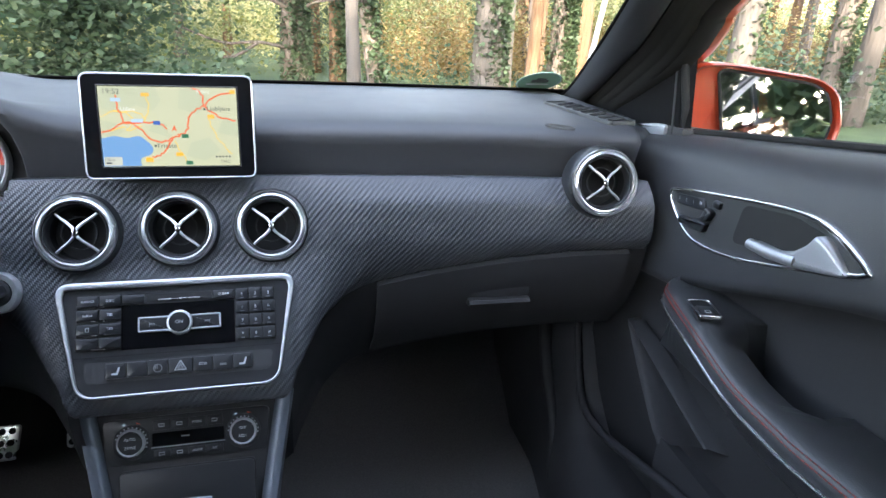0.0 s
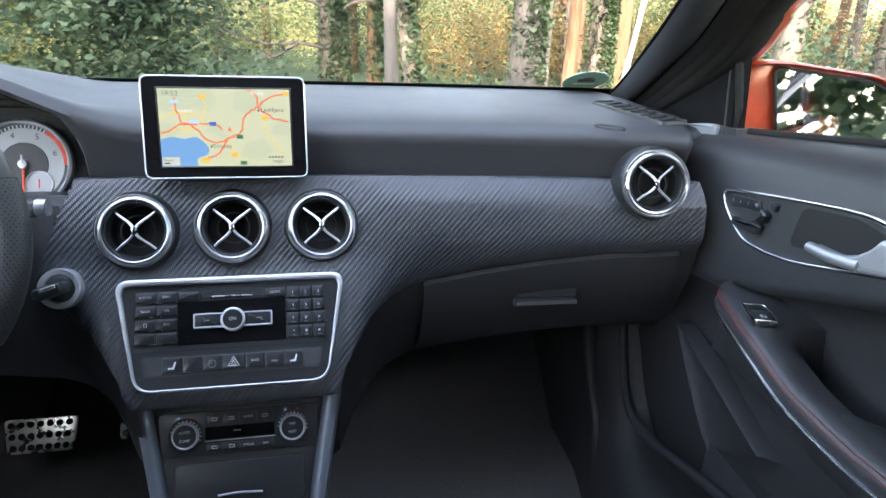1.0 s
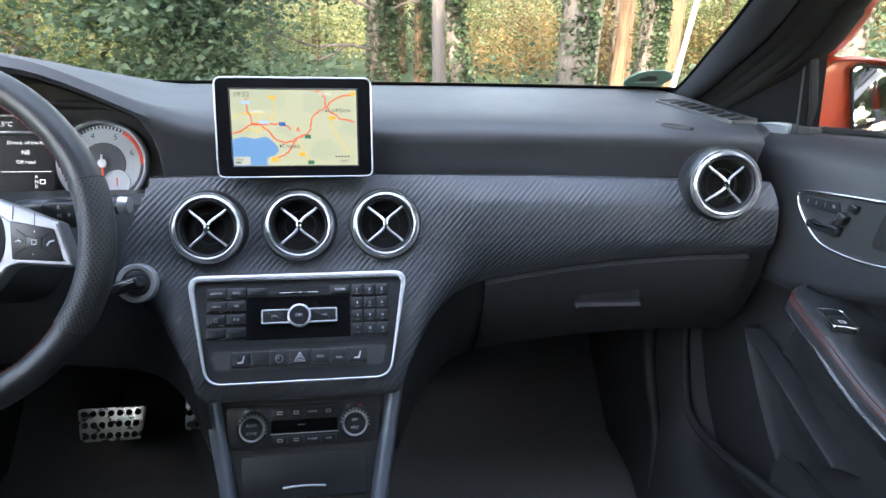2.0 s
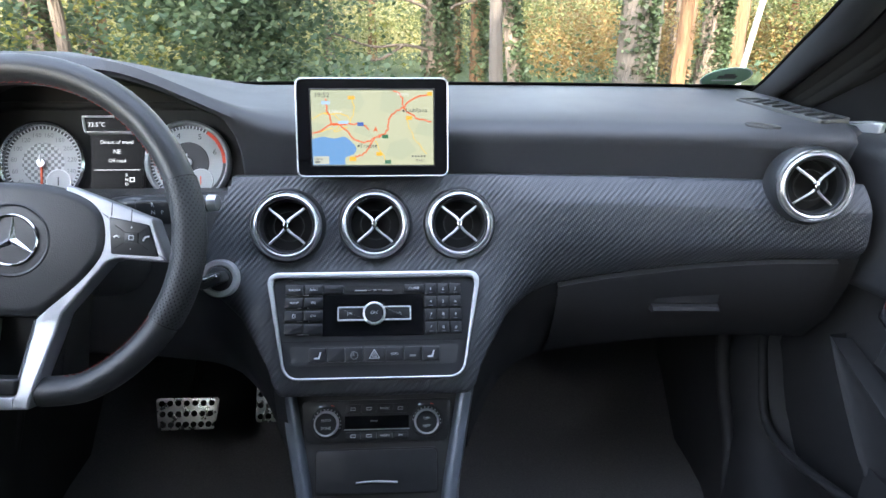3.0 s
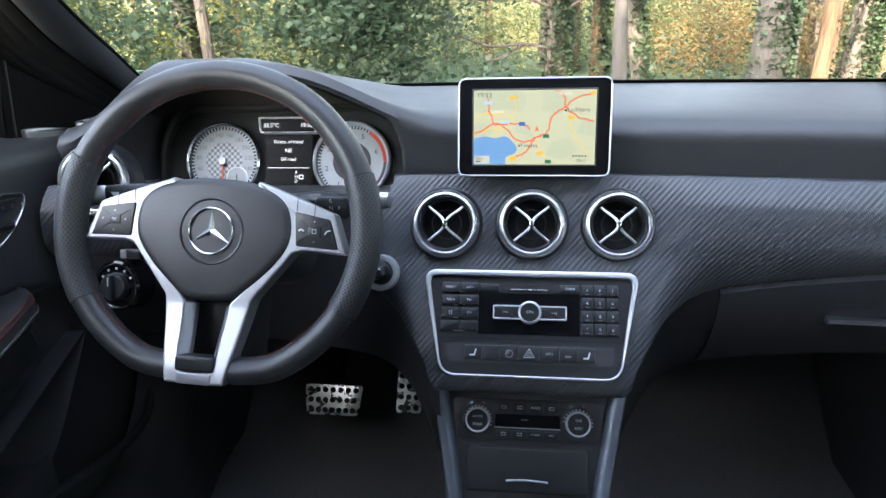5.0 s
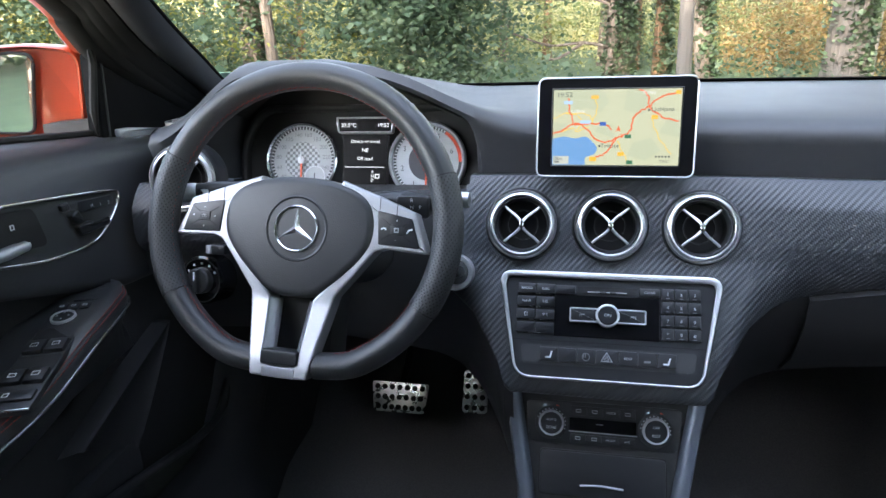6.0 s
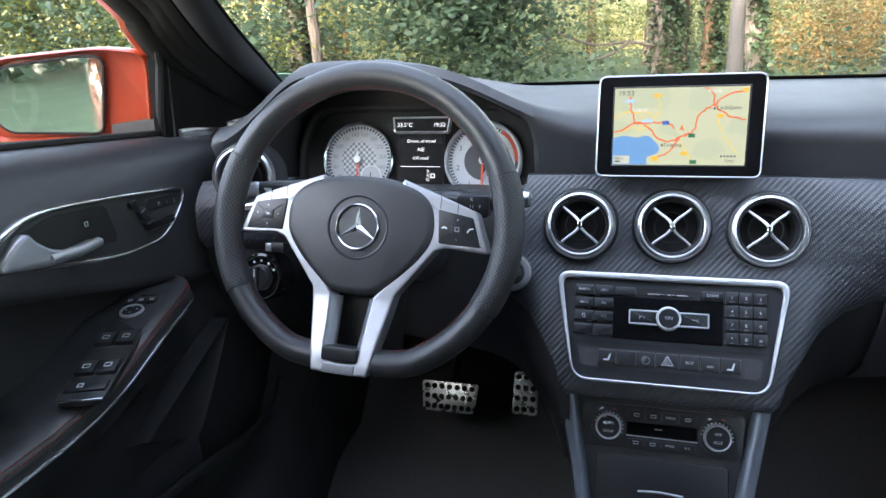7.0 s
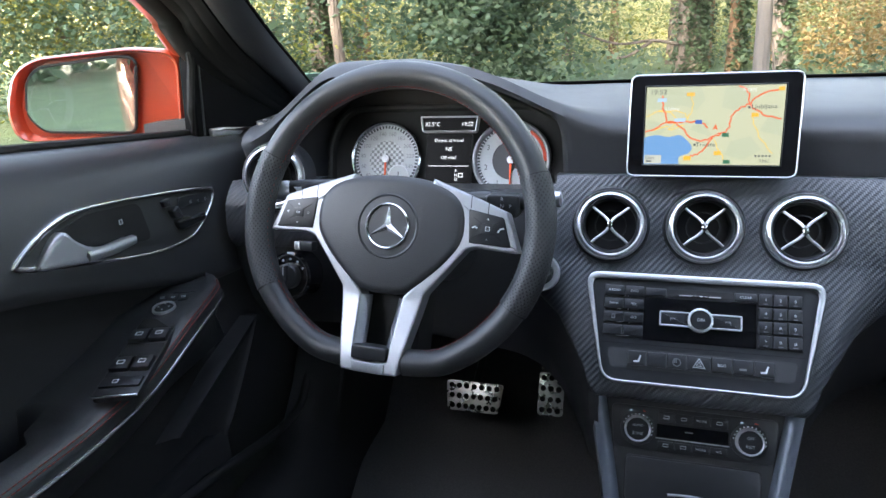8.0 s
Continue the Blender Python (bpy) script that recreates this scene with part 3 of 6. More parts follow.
def seam_z(y):
    """Height of the ridge between the upper and the lower lining."""
    return lerp([-0.3, 0.2, 0.50, 0.58, 0.66, 0.76, 0.86, 1.06], [0.962, 0.958, 0.930, 0.911, 0.888, 0.856, 0.822, 0.80], y)


def arm_edge(y):
    return lerp([-0.3, 0.40, 0.45, 0.525, 0.60, 0.70, 0.76, 0.80, 0.822], [0.598, 0.598, 0.598, 0.598, 0.599, 0.607, 0.622, 0.634, 0.652], y)


def arm_top(y):
    return lerp([-0.3, 0.45, 0.52, 0.575, 0.62, 0.65, 0.70, 0.82], [0.80, 0.801, 0.801, 0.806, 0.812, 0.820, 0.835, 0.845], y)


def build_door(s, side):
    door = thing("door_1" if s > 0 else "door_2", pose(s * 0.74, 0.4, 0.5), f"closed black {side} door lining with chrome trim and red stitching", "car door", kind="structure")
    DOORS[s] = door

    def W(bm, dx=0.0):
        bmesh.ops.transform(bm, matrix=Matrix.Translation((SHIFT[s] + dx, 0, 0)) @ Matrix.Diagonal((s, 1, 1, 1)), verts=bm.verts)
        return bm

    dx = -0.005 if s > 0 else 0.008
    hole = (0.545, 0.575, 0.675, 0.70) if s > 0 else (0.36, 0.42, 0.50, 0.535)

    rows, lower = [], []
    for y in stations(-0.28, 1.06, 60):
        b = belt_z(y)
        r = ease(0.93, 0.80, y)
        z, k = seam_z(y), b - 0.038
        rows.append([(0.775, y, b - 0.006), (0.752, y, b), (0.728, y, b - 0.004), (0.707, y, b - 0.016), (0.690, y, k), (0.6785, y, z + (k - z) * 0.66), (0.674, y, z + (k - z) * 0.33), (0.671, y, z + 0.014),
                     (0.674, y, z + 0.003), (0.684, y, z - 0.004)])
        lower.append([(0.682, y, z - 0.002), (0.692 + 0.012 * r, y, z - 0.014), (0.698 + 0.016 * r, y, z - 0.045), (0.694 + 0.016 * r, y, max(z - 0.11, 0.72)), (0.685, y, 0.69), (0.680, y, 0.60), (0.69, y, 0.50), (0.71, y, 0.40), (0.735, y, 0.29)])
    part("lining", W(loft(rows)), DOORSKIN, door, "dark grey soft-touch upper door lining", world=True, sharp=70)
    part("lower_lining", W(loft(lower)), LOWERDOOR, door, "black lower door lining", world=True, sharp=70)

    # armrest with pull recess
    rows = []
    for y in stations(-0.28, 0.822, 80):
        e, t = arm_edge(y), arm_top(y)
        dip = ease(hole[0], hole[1], y) * (1 - ease(hole[2], hole[3], y))
        tip = ease(0.822, 0.77, y)
        w = 0.012 + (0.075 if y > hole[2] else 0.055) * tip
        rows.append([(0.705, y, t - 0.10), (0.705, y, t - 0.006 - 0.085 * dip), (e + w + 0.03, y, t - 0.004 - 0.085 * dip), (e + w, y, t - 0.002 - 0.07 * dip), (e + w - 0.012 * tip, y, t + 0.001 - 0.008 * dip),
                     (e + 0.022, y, t + 0.003), (e + 0.009, y, t), (e + 0.002, y, t - 0.007), (e, y, t - 0.016), (e + 0.003, y, t - 0.028), (e + 0.02, y, t - 0.055), (0.66, y, t - 0.10)])
    bm = W(loft(rows, caps=True), dx)
    arm = part("armrest", bm, LEATHER, door, "black leather armrest with a red seam", world=True, sharp=60)
    line = [(arm_edge(y) - 0.001, y, arm_top(y) - 0.021) for y in stations(-0.28, 0.818, 60)]
    part("trim_strip", W(tube(line, 0.0022, 8), dx), CHROME, arm, "thin bright chrome strip", world=True)
    for off, drop in ((0.0015, 0.0075), (0.0045, 0.0030)):
        bm = bmesh.new()
        for k in range(150):
            y = 0.0 + 0.815 * k / 150
            p = Vector((arm_edge(y) + off, y, arm_top(y) - drop + 0.0008))
            q = Vector((arm_edge(y + 0.0036) + off, y + 0.0036, arm_top(y + 0.0036) - drop + 0.0008))
            tube([p, q], 0.0007, 5, bm=bm)
        tagged(part("stitching", W(bm, dx), THREAD, arm, "red stitching", world=True), kind="stuff")

    # chrome-framed handle recess
    outline = [(0.882, 0.957), (0.872, 0.935), (0.835, 0.908), (0.80, 0.901), (0.729, 0.907), (0.60, 0.938), (0.553, 0.953), (0.556, 0.966), (0.60, 0.988), (0.65, 0.995), (0.76, 0.982), (0.86, 0.966)]
    loop = spline([(y, z, 0) for y, z in outline], 5, closed=True)
    # local: x along -y of the car, y up, z into the cabin
    m = Matrix(((0, 0, -1, 0.677), (-1, 0, 0, 0), (0, 1, 0, 0), (0, 0, 0, 1)))
    flat = [Vector((-q.x, q.y)) for q in loop]
    width = [0.0042 + 0.0030 * ease(0.72, 0.56, q.x) for q in loop]
    bezel = part("handle_bezel", W_local(hoop(flat, width, -0.012, 0.006, 0.0015), m, s), CHROME, door, "satin chrome frame round the door handle", world=True)
    part("bezel_plate", W_local(slab(inset(flat, 0.004), -0.012, 0.0025), m, s), ROUGHBLACK, bezel, "satin black plate", world=True)
    cup = rounded([(-0.745, 0.925), (-0.605, 0.950), (-0.600, 0.976), (-0.655, 0.986), (-0.735, 0.977)], 0.012)
    part("handle_cup", W_local(slab(cup, -0.02, 0.0031), m, s), DEEP, bezel, "dark cup behind the handle", world=True)
    lever = rounded([(-0.700, 0.944), (-0.660, 0.944), (-0.636, 0.953), (-0.620, 0.966), (-0.611, 0.980), (-0.600, 0.975), (-0.571, 0.948), (-0.580, 0.944), (-0.63, 0.936), (-0.700, 0.934)], 0.005, 4)
    bm = slab(lever, 0.004, 0.018, 0.0045, steps=4)
    tube([(-0.702, 0.9395, 0.014), (-0.67, 0.9395, 0.0155), (-0.63, 0.943, 0.014)], [0.0062, 0.0072, 0.0072], 12, bm=bm)
    for v in bm.verts:
        v.co.z -= 0.010 * ease(-0.615, -0.575, v.co.x)
    part("door_handle", W_local(bm, m, s), SPOKEMETAL, door, "satin silver pull handle", world=True)

    # seat memory keys and the seat-shaped adjuster
    keys = part("memory_keys", W_local(slab(rounded([(-0.867, 0.957), (-0.867, 0.944), (-0.800, 0.949), (-0.806, 0.964)], 0.004), 0.0, 0.005, 0.001), m, s), KEYCAP, bezel, "row of black seat memory keys", world=True)
    for k, ch in enumerate("321M"):
        lettering(ch, 0.006, (-1 if s > 0 else 1) * (0.858 - 0.0155 * k), 0.9515 + 0.0018 * k, 0.0055, LEGEND, keys, m=m if s > 0 else Matrix(((0, 0, 1, -0.677), (1, 0, 0, 0), (0, 1, 0, 0), (0, 0, 0, 1))), world=True)
    part("seat_cushion_switch", W_local(slab(rounded([(-0.850, 0.931), (-0.848, 0.920), (-0.795, 0.921), (-0.790, 0.935), (-0.815, 0.936), (-0.82, 0.930)], 0.004), 0.0, 0.011, 0.003), m, s), KEYCAP, bezel, "seat-shaped black adjuster", world=True)
    part("seat_back_switch", W_local(slab(rounded([(-0.803, 0.938), (-0.789, 0.938), (-0.782, 0.952), (-0.795, 0.957)], 0.004), 0.0, 0.012, 0.003), m, s), KEYCAP, bezel, "black backrest adjuster", world=True)
    part("headrest_switch", W_local(slab(rounded([(-0.788, 0.958), (-0.774, 0.958), (-0.772, 0.968), (-0.786, 0.969)], 0.003), 0.0, 0.008, 0.002), m, s), KEYCAP, bezel, "black headrest adjuster", world=True)

    # window switches on the armrest
    if s > 0:
        m2 = pose(0.640, 0.728, arm_top(0.728) + 0.0035, -3, 0, -20)
        pod = part("window_switch", slab(rounded(rect(0.028, 0.056), 0.004), -0.004, 0.0032, 0.001), SATIN, arm, "black window switch in a bright frame", m=m2, world=True)
        part("switch_frame", hoop(rounded(rect(0.029, 0.057), 0.004), 0.0016, 0, 0.0045, 0.0005), CHROME, pod, "bright frame", m=m2, world=True)
        part("rocker", box(0.021, 0.026, 0.006, 0.002, c=(0, -0.011, 0.0035)), KEYCAP, pod, m=m2 @ pose(0, 0, 0, 6), world=True)
        part("switch_well", slab(rounded(rect(0.022, 0.020, 0, 0.016), 0.003), 0, 0.0036), DEEP, pod, m=m2, world=True)
        part("legend_mark", hoop(rect(0.007, 0.006, 0, -0.014), 0.001, 0.0068, 0.0078, 0.0001), LEGEND, pod, m=m2 @ pose(0, 0, -0.001, 6), world=True)
    else:
        m2 = pose(-0.641, 0.657, arm_top(0.657) + 0.0045, 7, 0, 20)
        pod = part("window_switches", slab(rounded(rect(0.050, 0.215), 0.006), -0.004, 0.003, 0.001), SATIN, arm, "black pod with window and mirror switches", m=m2, world=True)
        part("mirror_dial", lathe([(0, 0.006), (0.011, 0.006), (0.0125, 0.0045), (0.0128, 0.003)], 28), KEYCAP, pod, "round mirror adjuster", m=m2 @ pose(-0.003, 0.066, 0.001), world=True)
        part("dial_ring", lathe([(0.0122, 0.003), (0.0125, 0.0066), (0.0146, 0.0066), (0.0150, 0.003)], 28), SILVER, pod, "thin silver ring", m=m2 @ pose(-0.003, 0.066, 0.0012), world=True)
        for a in range(4):
            part("arrow", slab([(-0.0014, 0.006), (0.0014, 0.006), (0, 0.0085)], 0.007, 0.0074), LEGEND, pod, m=m2 @ pose(-0.003, 0.066, 0.001, 0, 0, 90 * a), world=True)
        for gx in (-0.014, 0.0, 0.014):
            part("mirror_key", box(0.012, 0.016, 0.004, 0.001, c=(gx, 0.093, 0.004)), KEYCAP, pod, m=m2, world=True)
            part("legend_mark", hoop(rect(0.005, 0.004, gx, 0.093), 0.0008, 0.006, 0.0066, 0.0001), LEGEND, pod, m=m2, world=True)
        for gy in (0.012, -0.045):
            part("switch_well", slab(rounded(rect(0.046, 0.030, 0, gy + 0.018), 0.003), 0, 0.0036), DEEP, pod, m=m2, world=True)
            for gx in (-0.0118, 0.0118):
                part("rocker", box(0.0215, 0.023, 0.009, 0.002, c=(gx, gy - 0.008, 0.004)), KEYCAP, pod, m=m2, world=True)
                part("legend_mark", hoop(rect(0.008, 0.007, gx, gy - 0.008), 0.001, 0.0084, 0.0089, 0.0001), LEGEND, pod, m=m2, world=True)
        part("lock_key", box(0.044, 0.016, 0.004, 0.001, c=(0, -0.085, 0.004)), KEYCAP, pod, m=m2, world=True)
        part("legend_mark", hoop(rect(0.006, 0.006, -0.006, -0.085), 0.001, 0.0058, 0.0066, 0.0001), LEGEND, pod, m=m2, world=True)
        part("bright_edge", box(0.050, 0.0018, 0.003, 0.0005, c=(0, -0.1075, 0.003)), CHROME, pod, m=m2, world=True)
        part("bright_edge", box(0.030, 0.0018, 0.003, 0.0005, c=(0.010, 0.1075, 0.003)), CHROME, pod, m=m2, world=True)
        for gy, gz in ((0.700, 0.962), (0.716, 0.935)):
            part("lock_mark", W_local(hoop(rect(0.005, 0.006, -gy, gz), 0.0009, 0.003, 0.0042, 0.0001), m, s), LEGEND, bezel, "white lock symbol", world=True)

    # mirror-corner panel with tweeter slots and bright strip
    tri = rounded([(-0.950, 1.000), (-0.968, 1.142), (-0.985, 1.152), (-1.05, 1.120), (-1.16, 1.066), (-1.27, 1.00), (-1.20, 0.965), (-1.06, 0.965)], 0.012)
    ahead = 0.027 if s > 0 else 0.0
    ms = Matrix(((0, 0, -1, 0.740), (-1, 0, 0, ahead), (0, 1, 0, 0), (0, 0, 0, 1)))
    sail = part("mirror_corner", W_local(slab(tri, -0.02, 0.004, 0.003), ms, s), GRILLE, door, "black triangular mirror corner panel", world=True)
    part("corner_rib", W_local(hoop(inset(tri, 0.012), 0.003, 0.003, 0.0065, 0.001), ms, s), ROUGHBLACK, sail, world=True)
    part("bright_strip", W_local(slab(rounded([(-0.980, 1.012), (-0.978, 1.030), (-1.01, 1.028), (-1.11, 1.011), (-1.04, 1.006)], 0.005), 0.002, 0.012, 0.003), ms, s), SILVER, sail, "satin silver strip", world=True)
    seal = [(0.757, y, belt_z(y) + 0.003) for y in stations(-0.28, 0.965, 20)]
    part("window_seal", W(tube(seal, 0.006, 8)), RUBBER, door, "black window seal", world=True)
    part("corner_seal", W(tube([(0.742, 0.953 + ahead, 1.00), (0.742, 0.951 + ahead, 1.06), (0.735, 0.962 + ahead, 1.13), (0.728, 0.955 + ahead, 1.155)], 0.006, 8)), RUBBER, door, "black upright seal", world=True)
    # lower fin of the lining: a hollow triangle with soft raised edges, and the pocket behind it
    rows = []
    for u in stations(0, 1, 16):
        a = Vector((0.653, 0.918 - 0.10 * u - 0.025 * u * u, 0.737 - 0.150 * u))
        b = Vector((0.653, 0.914 - 0.215 * u, 0.735 - 0.085 * u))
        grow = min(1.0, 2.5 * u)
        row = [tuple(a + Vector((0.034, 0.020 * grow + 0.004, 0.0)))]
        for v in (-0.045, -0.02, 0, 0.03, 0.08, 0.2, 0.35, 0.5, 0.65, 0.8, 0.92, 0.97, 1.0, 1.02, 1.045):
            edge = math.exp(-((min(abs(v), abs(v - 1))) / 0.03) ** 2)
            sink = (0.004 + 0.010 * math.sin(math.pi * min(1, max(0, v)))) * grow * (1 - edge)
            row.append(tuple(a.lerp(b, v) + Vector((sink + 0.006, 0, 0))))
        rows.append(row + [tuple(b + Vector((0.034, -0.020 * grow - 0.004, 0.0)))])
    part("lining_fin", W(loft(rows)), LOWERDOOR, door, "hollow black fin of the lower lining", world=True, sharp=80)
    rim_line = spline([(0.660, 1.085, 0.74), (0.657, 1.070, 0.66), (0.655, 1.055, 0.615), (0.652, 1.008, 0.525), (0.650, 0.925, 0.515), (0.646, 0.80, 0.545), (0.643, 0.72, 0.566), (0.636, 0.60, 0.585), (0.630, 0.30, 0.595)], 6)
    part("lining_edge", W(tube(rim_line, 0.0080, 10)), LOWERDOOR, door, "rounded front edge of the lower lining", world=True)
    seal_line = spline([(0.628, 1.150, 0.66), (0.628, 1.135, 0.58), (0.626, 1.10, 0.515), (0.622, 1.05, 0.45), (0.612, 1.01, 0.36)], 6)
    part("door_seal", W(tube(seal_line, 0.013, 12)), LOWERDOOR, door, "rounded black door seal", world=True)
    rows = []
    for u in stations(0, 1, 16):
        top = Vector((0.665, 0.80, 0.60)).lerp(Vector((0.628, 0.0, 0.585)), u)
        low = Vector((0.655, 0.76, 0.47)).lerp(Vector((0.622, 0.0, 0.44)), u)
        rows.append([tuple(top + Vector((0.03, 0, 0.0))), tuple(top), tuple(top.lerp(low, 0.3) + Vector((-0.008, 0, 0))), tuple(top.lerp(low, 0.7) + Vector((-0.008, 0, 0))), tuple(low), tuple(low + Vector((0.05, 0, -0.05)))])
    part("door_pocket", W(thick(loft(rows), 0.006)), LOWERDOOR, door, "black plastic door pocket", world=True, sharp=60)
    return door


def W_local(bm, m, s):
    bm.transform(m)
    bmesh.ops.transform(bm, matrix=Matrix.Translation((SHIFT[s], 0, 0)) @ Matrix.Diagonal((s, 1, 1, 1)), verts=bm.verts)
    return bm


build_door(1, "passenger")
build_door(-1, "driver")

# ---- round air vents ----
def build_vent(m):
    vent = thing("air_vent", m, "round chrome-ringed air vent with a cross-shaped silver vane", "air vent", "round dash air vents")
    part("base_ring", lathe([(0.052, -0.03), (0.0515, -0.006), (0.049, 0.004), (0.0465, 0.007), (0.044, 0.006)], 48), SATIN, vent, "satin black base ring")
    part("chrome_ring", lathe([(0.0475, 0.003), (0.0473, 0.0085), (0.0464, 0.0108), (0.0452, 0.0108), (0.0442, 0.0094), (0.0425, 0.0112), (0.0405, 0.0122), (0.0388, 0.0116), (0.0378, 0.008), (0.0376, 0.002)], 56), RINGMETAL, vent, "bright chrome ring")
    part("inner_ring", lathe([(0.0380, 0.009), (0.0365, 0.0105), (0.0350, 0.0090), (0.0340, 0.004), (0.0335, -0.008)], 48), SATIN, vent, "black inner ring")
    part("duct", lathe([(0.0345, 0.004), (0.0335, -0.03), (0.0, -0.034)], 36), DEEP, vent, "dark duct")
    part("duct_ring", lathe([(0.0215, -0.010), (0.0215, -0.006), (0.0195, -0.006), (0.0195, -0.010)], 36), SATIN, vent, "thin inner ring")
    for a in (0, 90, 180, 270):
        pts = spline([(0.0012, 0.0015, 0.011), (0.0030, 0.0062, 0.010), (0.0088, 0.0120, 0.007), (0.0180, 0.0190, 0.004), (0.0250, 0.0255, 0.002)], 4)
        turn_m = Matrix.Diagonal((1 if a in (0, 270) else -1, 1 if a < 180 else -1, 1, 1))
        bm = tube(pts, [0.0021 - 0.0003 * k / (len(pts) - 1) for k in range(len(pts))], 8)
        bmesh.ops.transform(bm, matrix=turn_m, verts=bm.verts)
        part("vane_arm", bm, SILVER, vent, "slim silver vane arm")
    part("vane_hub", lathe([(0, 0.0158), (0.0030, 0.0140), (0.0040, 0.0110), (0.0040, 0.006)], 20), CHROME, vent, "silver hub", m=Matrix.Diagonal((1.05, 1.75, 1, 1)))
    return vent


build_vent(face_frame(0.001, 0.955, 0.901, 20))
for x, y, z, tilt, yaw in ((-0.117, 0.951, 0.901, 20, 0), (0.117, 0.957, 0.900, 20, 0), (0.574, 0.901, 0.965, 11, -9), (-0.592, 0.905, 0.972, 11, 9)):
    first = bpy.data.objects["air_vent"]
    copy_thing(first, face_frame(x, y, z, tilt, yaw))

# ---- display on the dash ----
display = thing("display_screen", face_frame(0.0, 0.968, 1.030, 9.5), "tablet-like navigation display showing a road map", "screen")
outline = rounded([(-0.100, -0.064), (0.102, -0.064), (0.1015, 0.065), (-0.0985, 0.065)], 0.011)
part("casing", slab(outline, -0.018, -0.002, 0.0), SATIN, display, "black casing")
part("silver_frame", hoop(outline, 0.0022, -0.016, 0.0012, 0.0010), RINGMETAL, display, "silver frame")
part("bezel", slab(inset(outline, 0.0024), -0.004, 0.0003, 0.0), PIANO, display, "glossy black bezel")
part("lcd_edge", hoop(rect(0.164, 0.101, 0.0015, 0.0005), 0.0018, 0.0003, 0.0010, 0.0003), SATIN, display)
part("stand", slab(rounded(rect(0.13, 0.05, 0, -0.045), 0.01), -0.06, -0.017), SATIN, display, "black stand")
LW, LH, LX, LY = 0.160, 0.097, -0.0785, -0.048


def on_map(u, v, level):
    """Map units of 100 across and 60 up, on one of several thin layers."""
    return (LX + LW * u / 100, LY + LH * v / 60, 0.0005 + 0.00008 * level)


def map_area(name, pts, level, material, owner, label=""):
    bm = bmesh.new()
    bm.faces.new([bm.verts.new(on_map(u, v, level)) for u, v in pts])
    return part(name, bm, MAP[material], owner, label)


def map_line(name, pts, width, level, material, owner, label=""):
    p = spline([(u, v, 0) for u, v in pts], 5)
    rows = []
    for i, q in enumerate(p):
        t = (p[min(i + 1, len(p) - 1)] - p[max(i - 1, 0)]).normalized()
        nrm = Vector((-t.y, t.x, 0)) * width / 2
        j = Vector((0.5 * math.sin(i * 2.1), 0.5 * math.cos(i * 1.7), 0))
        rows.append([on_map(*(q + nrm + j).xy, level), on_map(*(q - nrm + j).xy, level)])
    return part(name, loft(rows), MAP[material], owner, label)


lcd = map_area("lcd_map", [(0, 0), (100, 0), (100, 60), (0, 60)], 0, "land", display, "lit colour road map")
for n, pts in enumerate(([(0, 44), (12, 40), (26, 46), (38, 42), (44, 50), (40, 60), (0, 60)], [(0, 24), (10, 22), (16, 27), (10, 33), (0, 35)], [(34, 27), (48, 22), (56, 27), (46, 33), (36, 31)],
                         [(56, 44), (70, 40), (80, 48), (74, 60), (58, 60)], [(60, 8), (74, 4), (86, 12), (78, 22), (64, 18)], [(84, 26), (100, 22), (100, 36), (90, 38)])):
    map_area("woodland", pts, 1, "wood", lcd)
map_area("sea", [(q.x, q.y) for q in spline([(-0.2, 21, 0), (9, 23, 0), (18, 21.5, 0), (26, 23, 0), (31, 20, 0), (36, 14, 0), (34, 9, 0), (27, 6, 0), (27, 0.2, 0)], 4)] + [(0, 0.2)], 2, "sea", lcd, "blue sea")
for pts in ([(12, 53), (13, 44), (15.5, 33), (0, 25)], [(15.5, 33), (25, 31), (36, 20), (46, 19), (51, 22), (56, 23.5), (62, 28), (63.5, 37), (69, 43), (75, 46), (83, 53), (97, 57)],
            [(75, 46), (86, 38), (98, 35)], [(75, 46), (74, 55), (67, 60)], [(56, 23.5), (47, 29), (40, 33), (30, 33), (15.5, 33)], [(51, 22), (45, 12), (40, 8), (35, 7)]):
    map_line("motorway", pts, 1.15, 4, "road", lcd)
for pts in ([(0, 37), (13, 42), (24, 35), (18, 27), (30, 31)], [(33, 55), (35, 44), (31, 34)], [(78, 36), (84, 22), (94, 9)], [(52, 19), (60, 4)], [(2, 26), (18, 30)], [(10, 41), (26, 41), (32, 36)]):
    map_line("road_line", pts, 0.75, 3, "lane", lcd)
for u, v, w, h, k in ((12, 50, 7, 2.6, "blue"), (26, 34.5, 8, 2.6, "blue"), (40, 33, 5, 3, "navy"), (33, 54, 6, 2.6, "tag"), (97, 57, 4, 3, "tag"), (80, 38, 5, 3, "tag"), (33, 5, 5.5, 3.4, "tag"),
                      (55, 9, 5, 3, "tag"), (60, 23, 5, 3, "green"), (62, 2.4, 5, 3, "green"), (7, 4, 13, 6.5, "grey"), (89, 4.5, 13, 6.5, "land")):
    map_area("road_tag", [(u - w / 2, v - h / 2), (u + w / 2, v - h / 2), (u + w / 2, v + h / 2), (u - w / 2, v + h / 2)], 5, k, lcd)
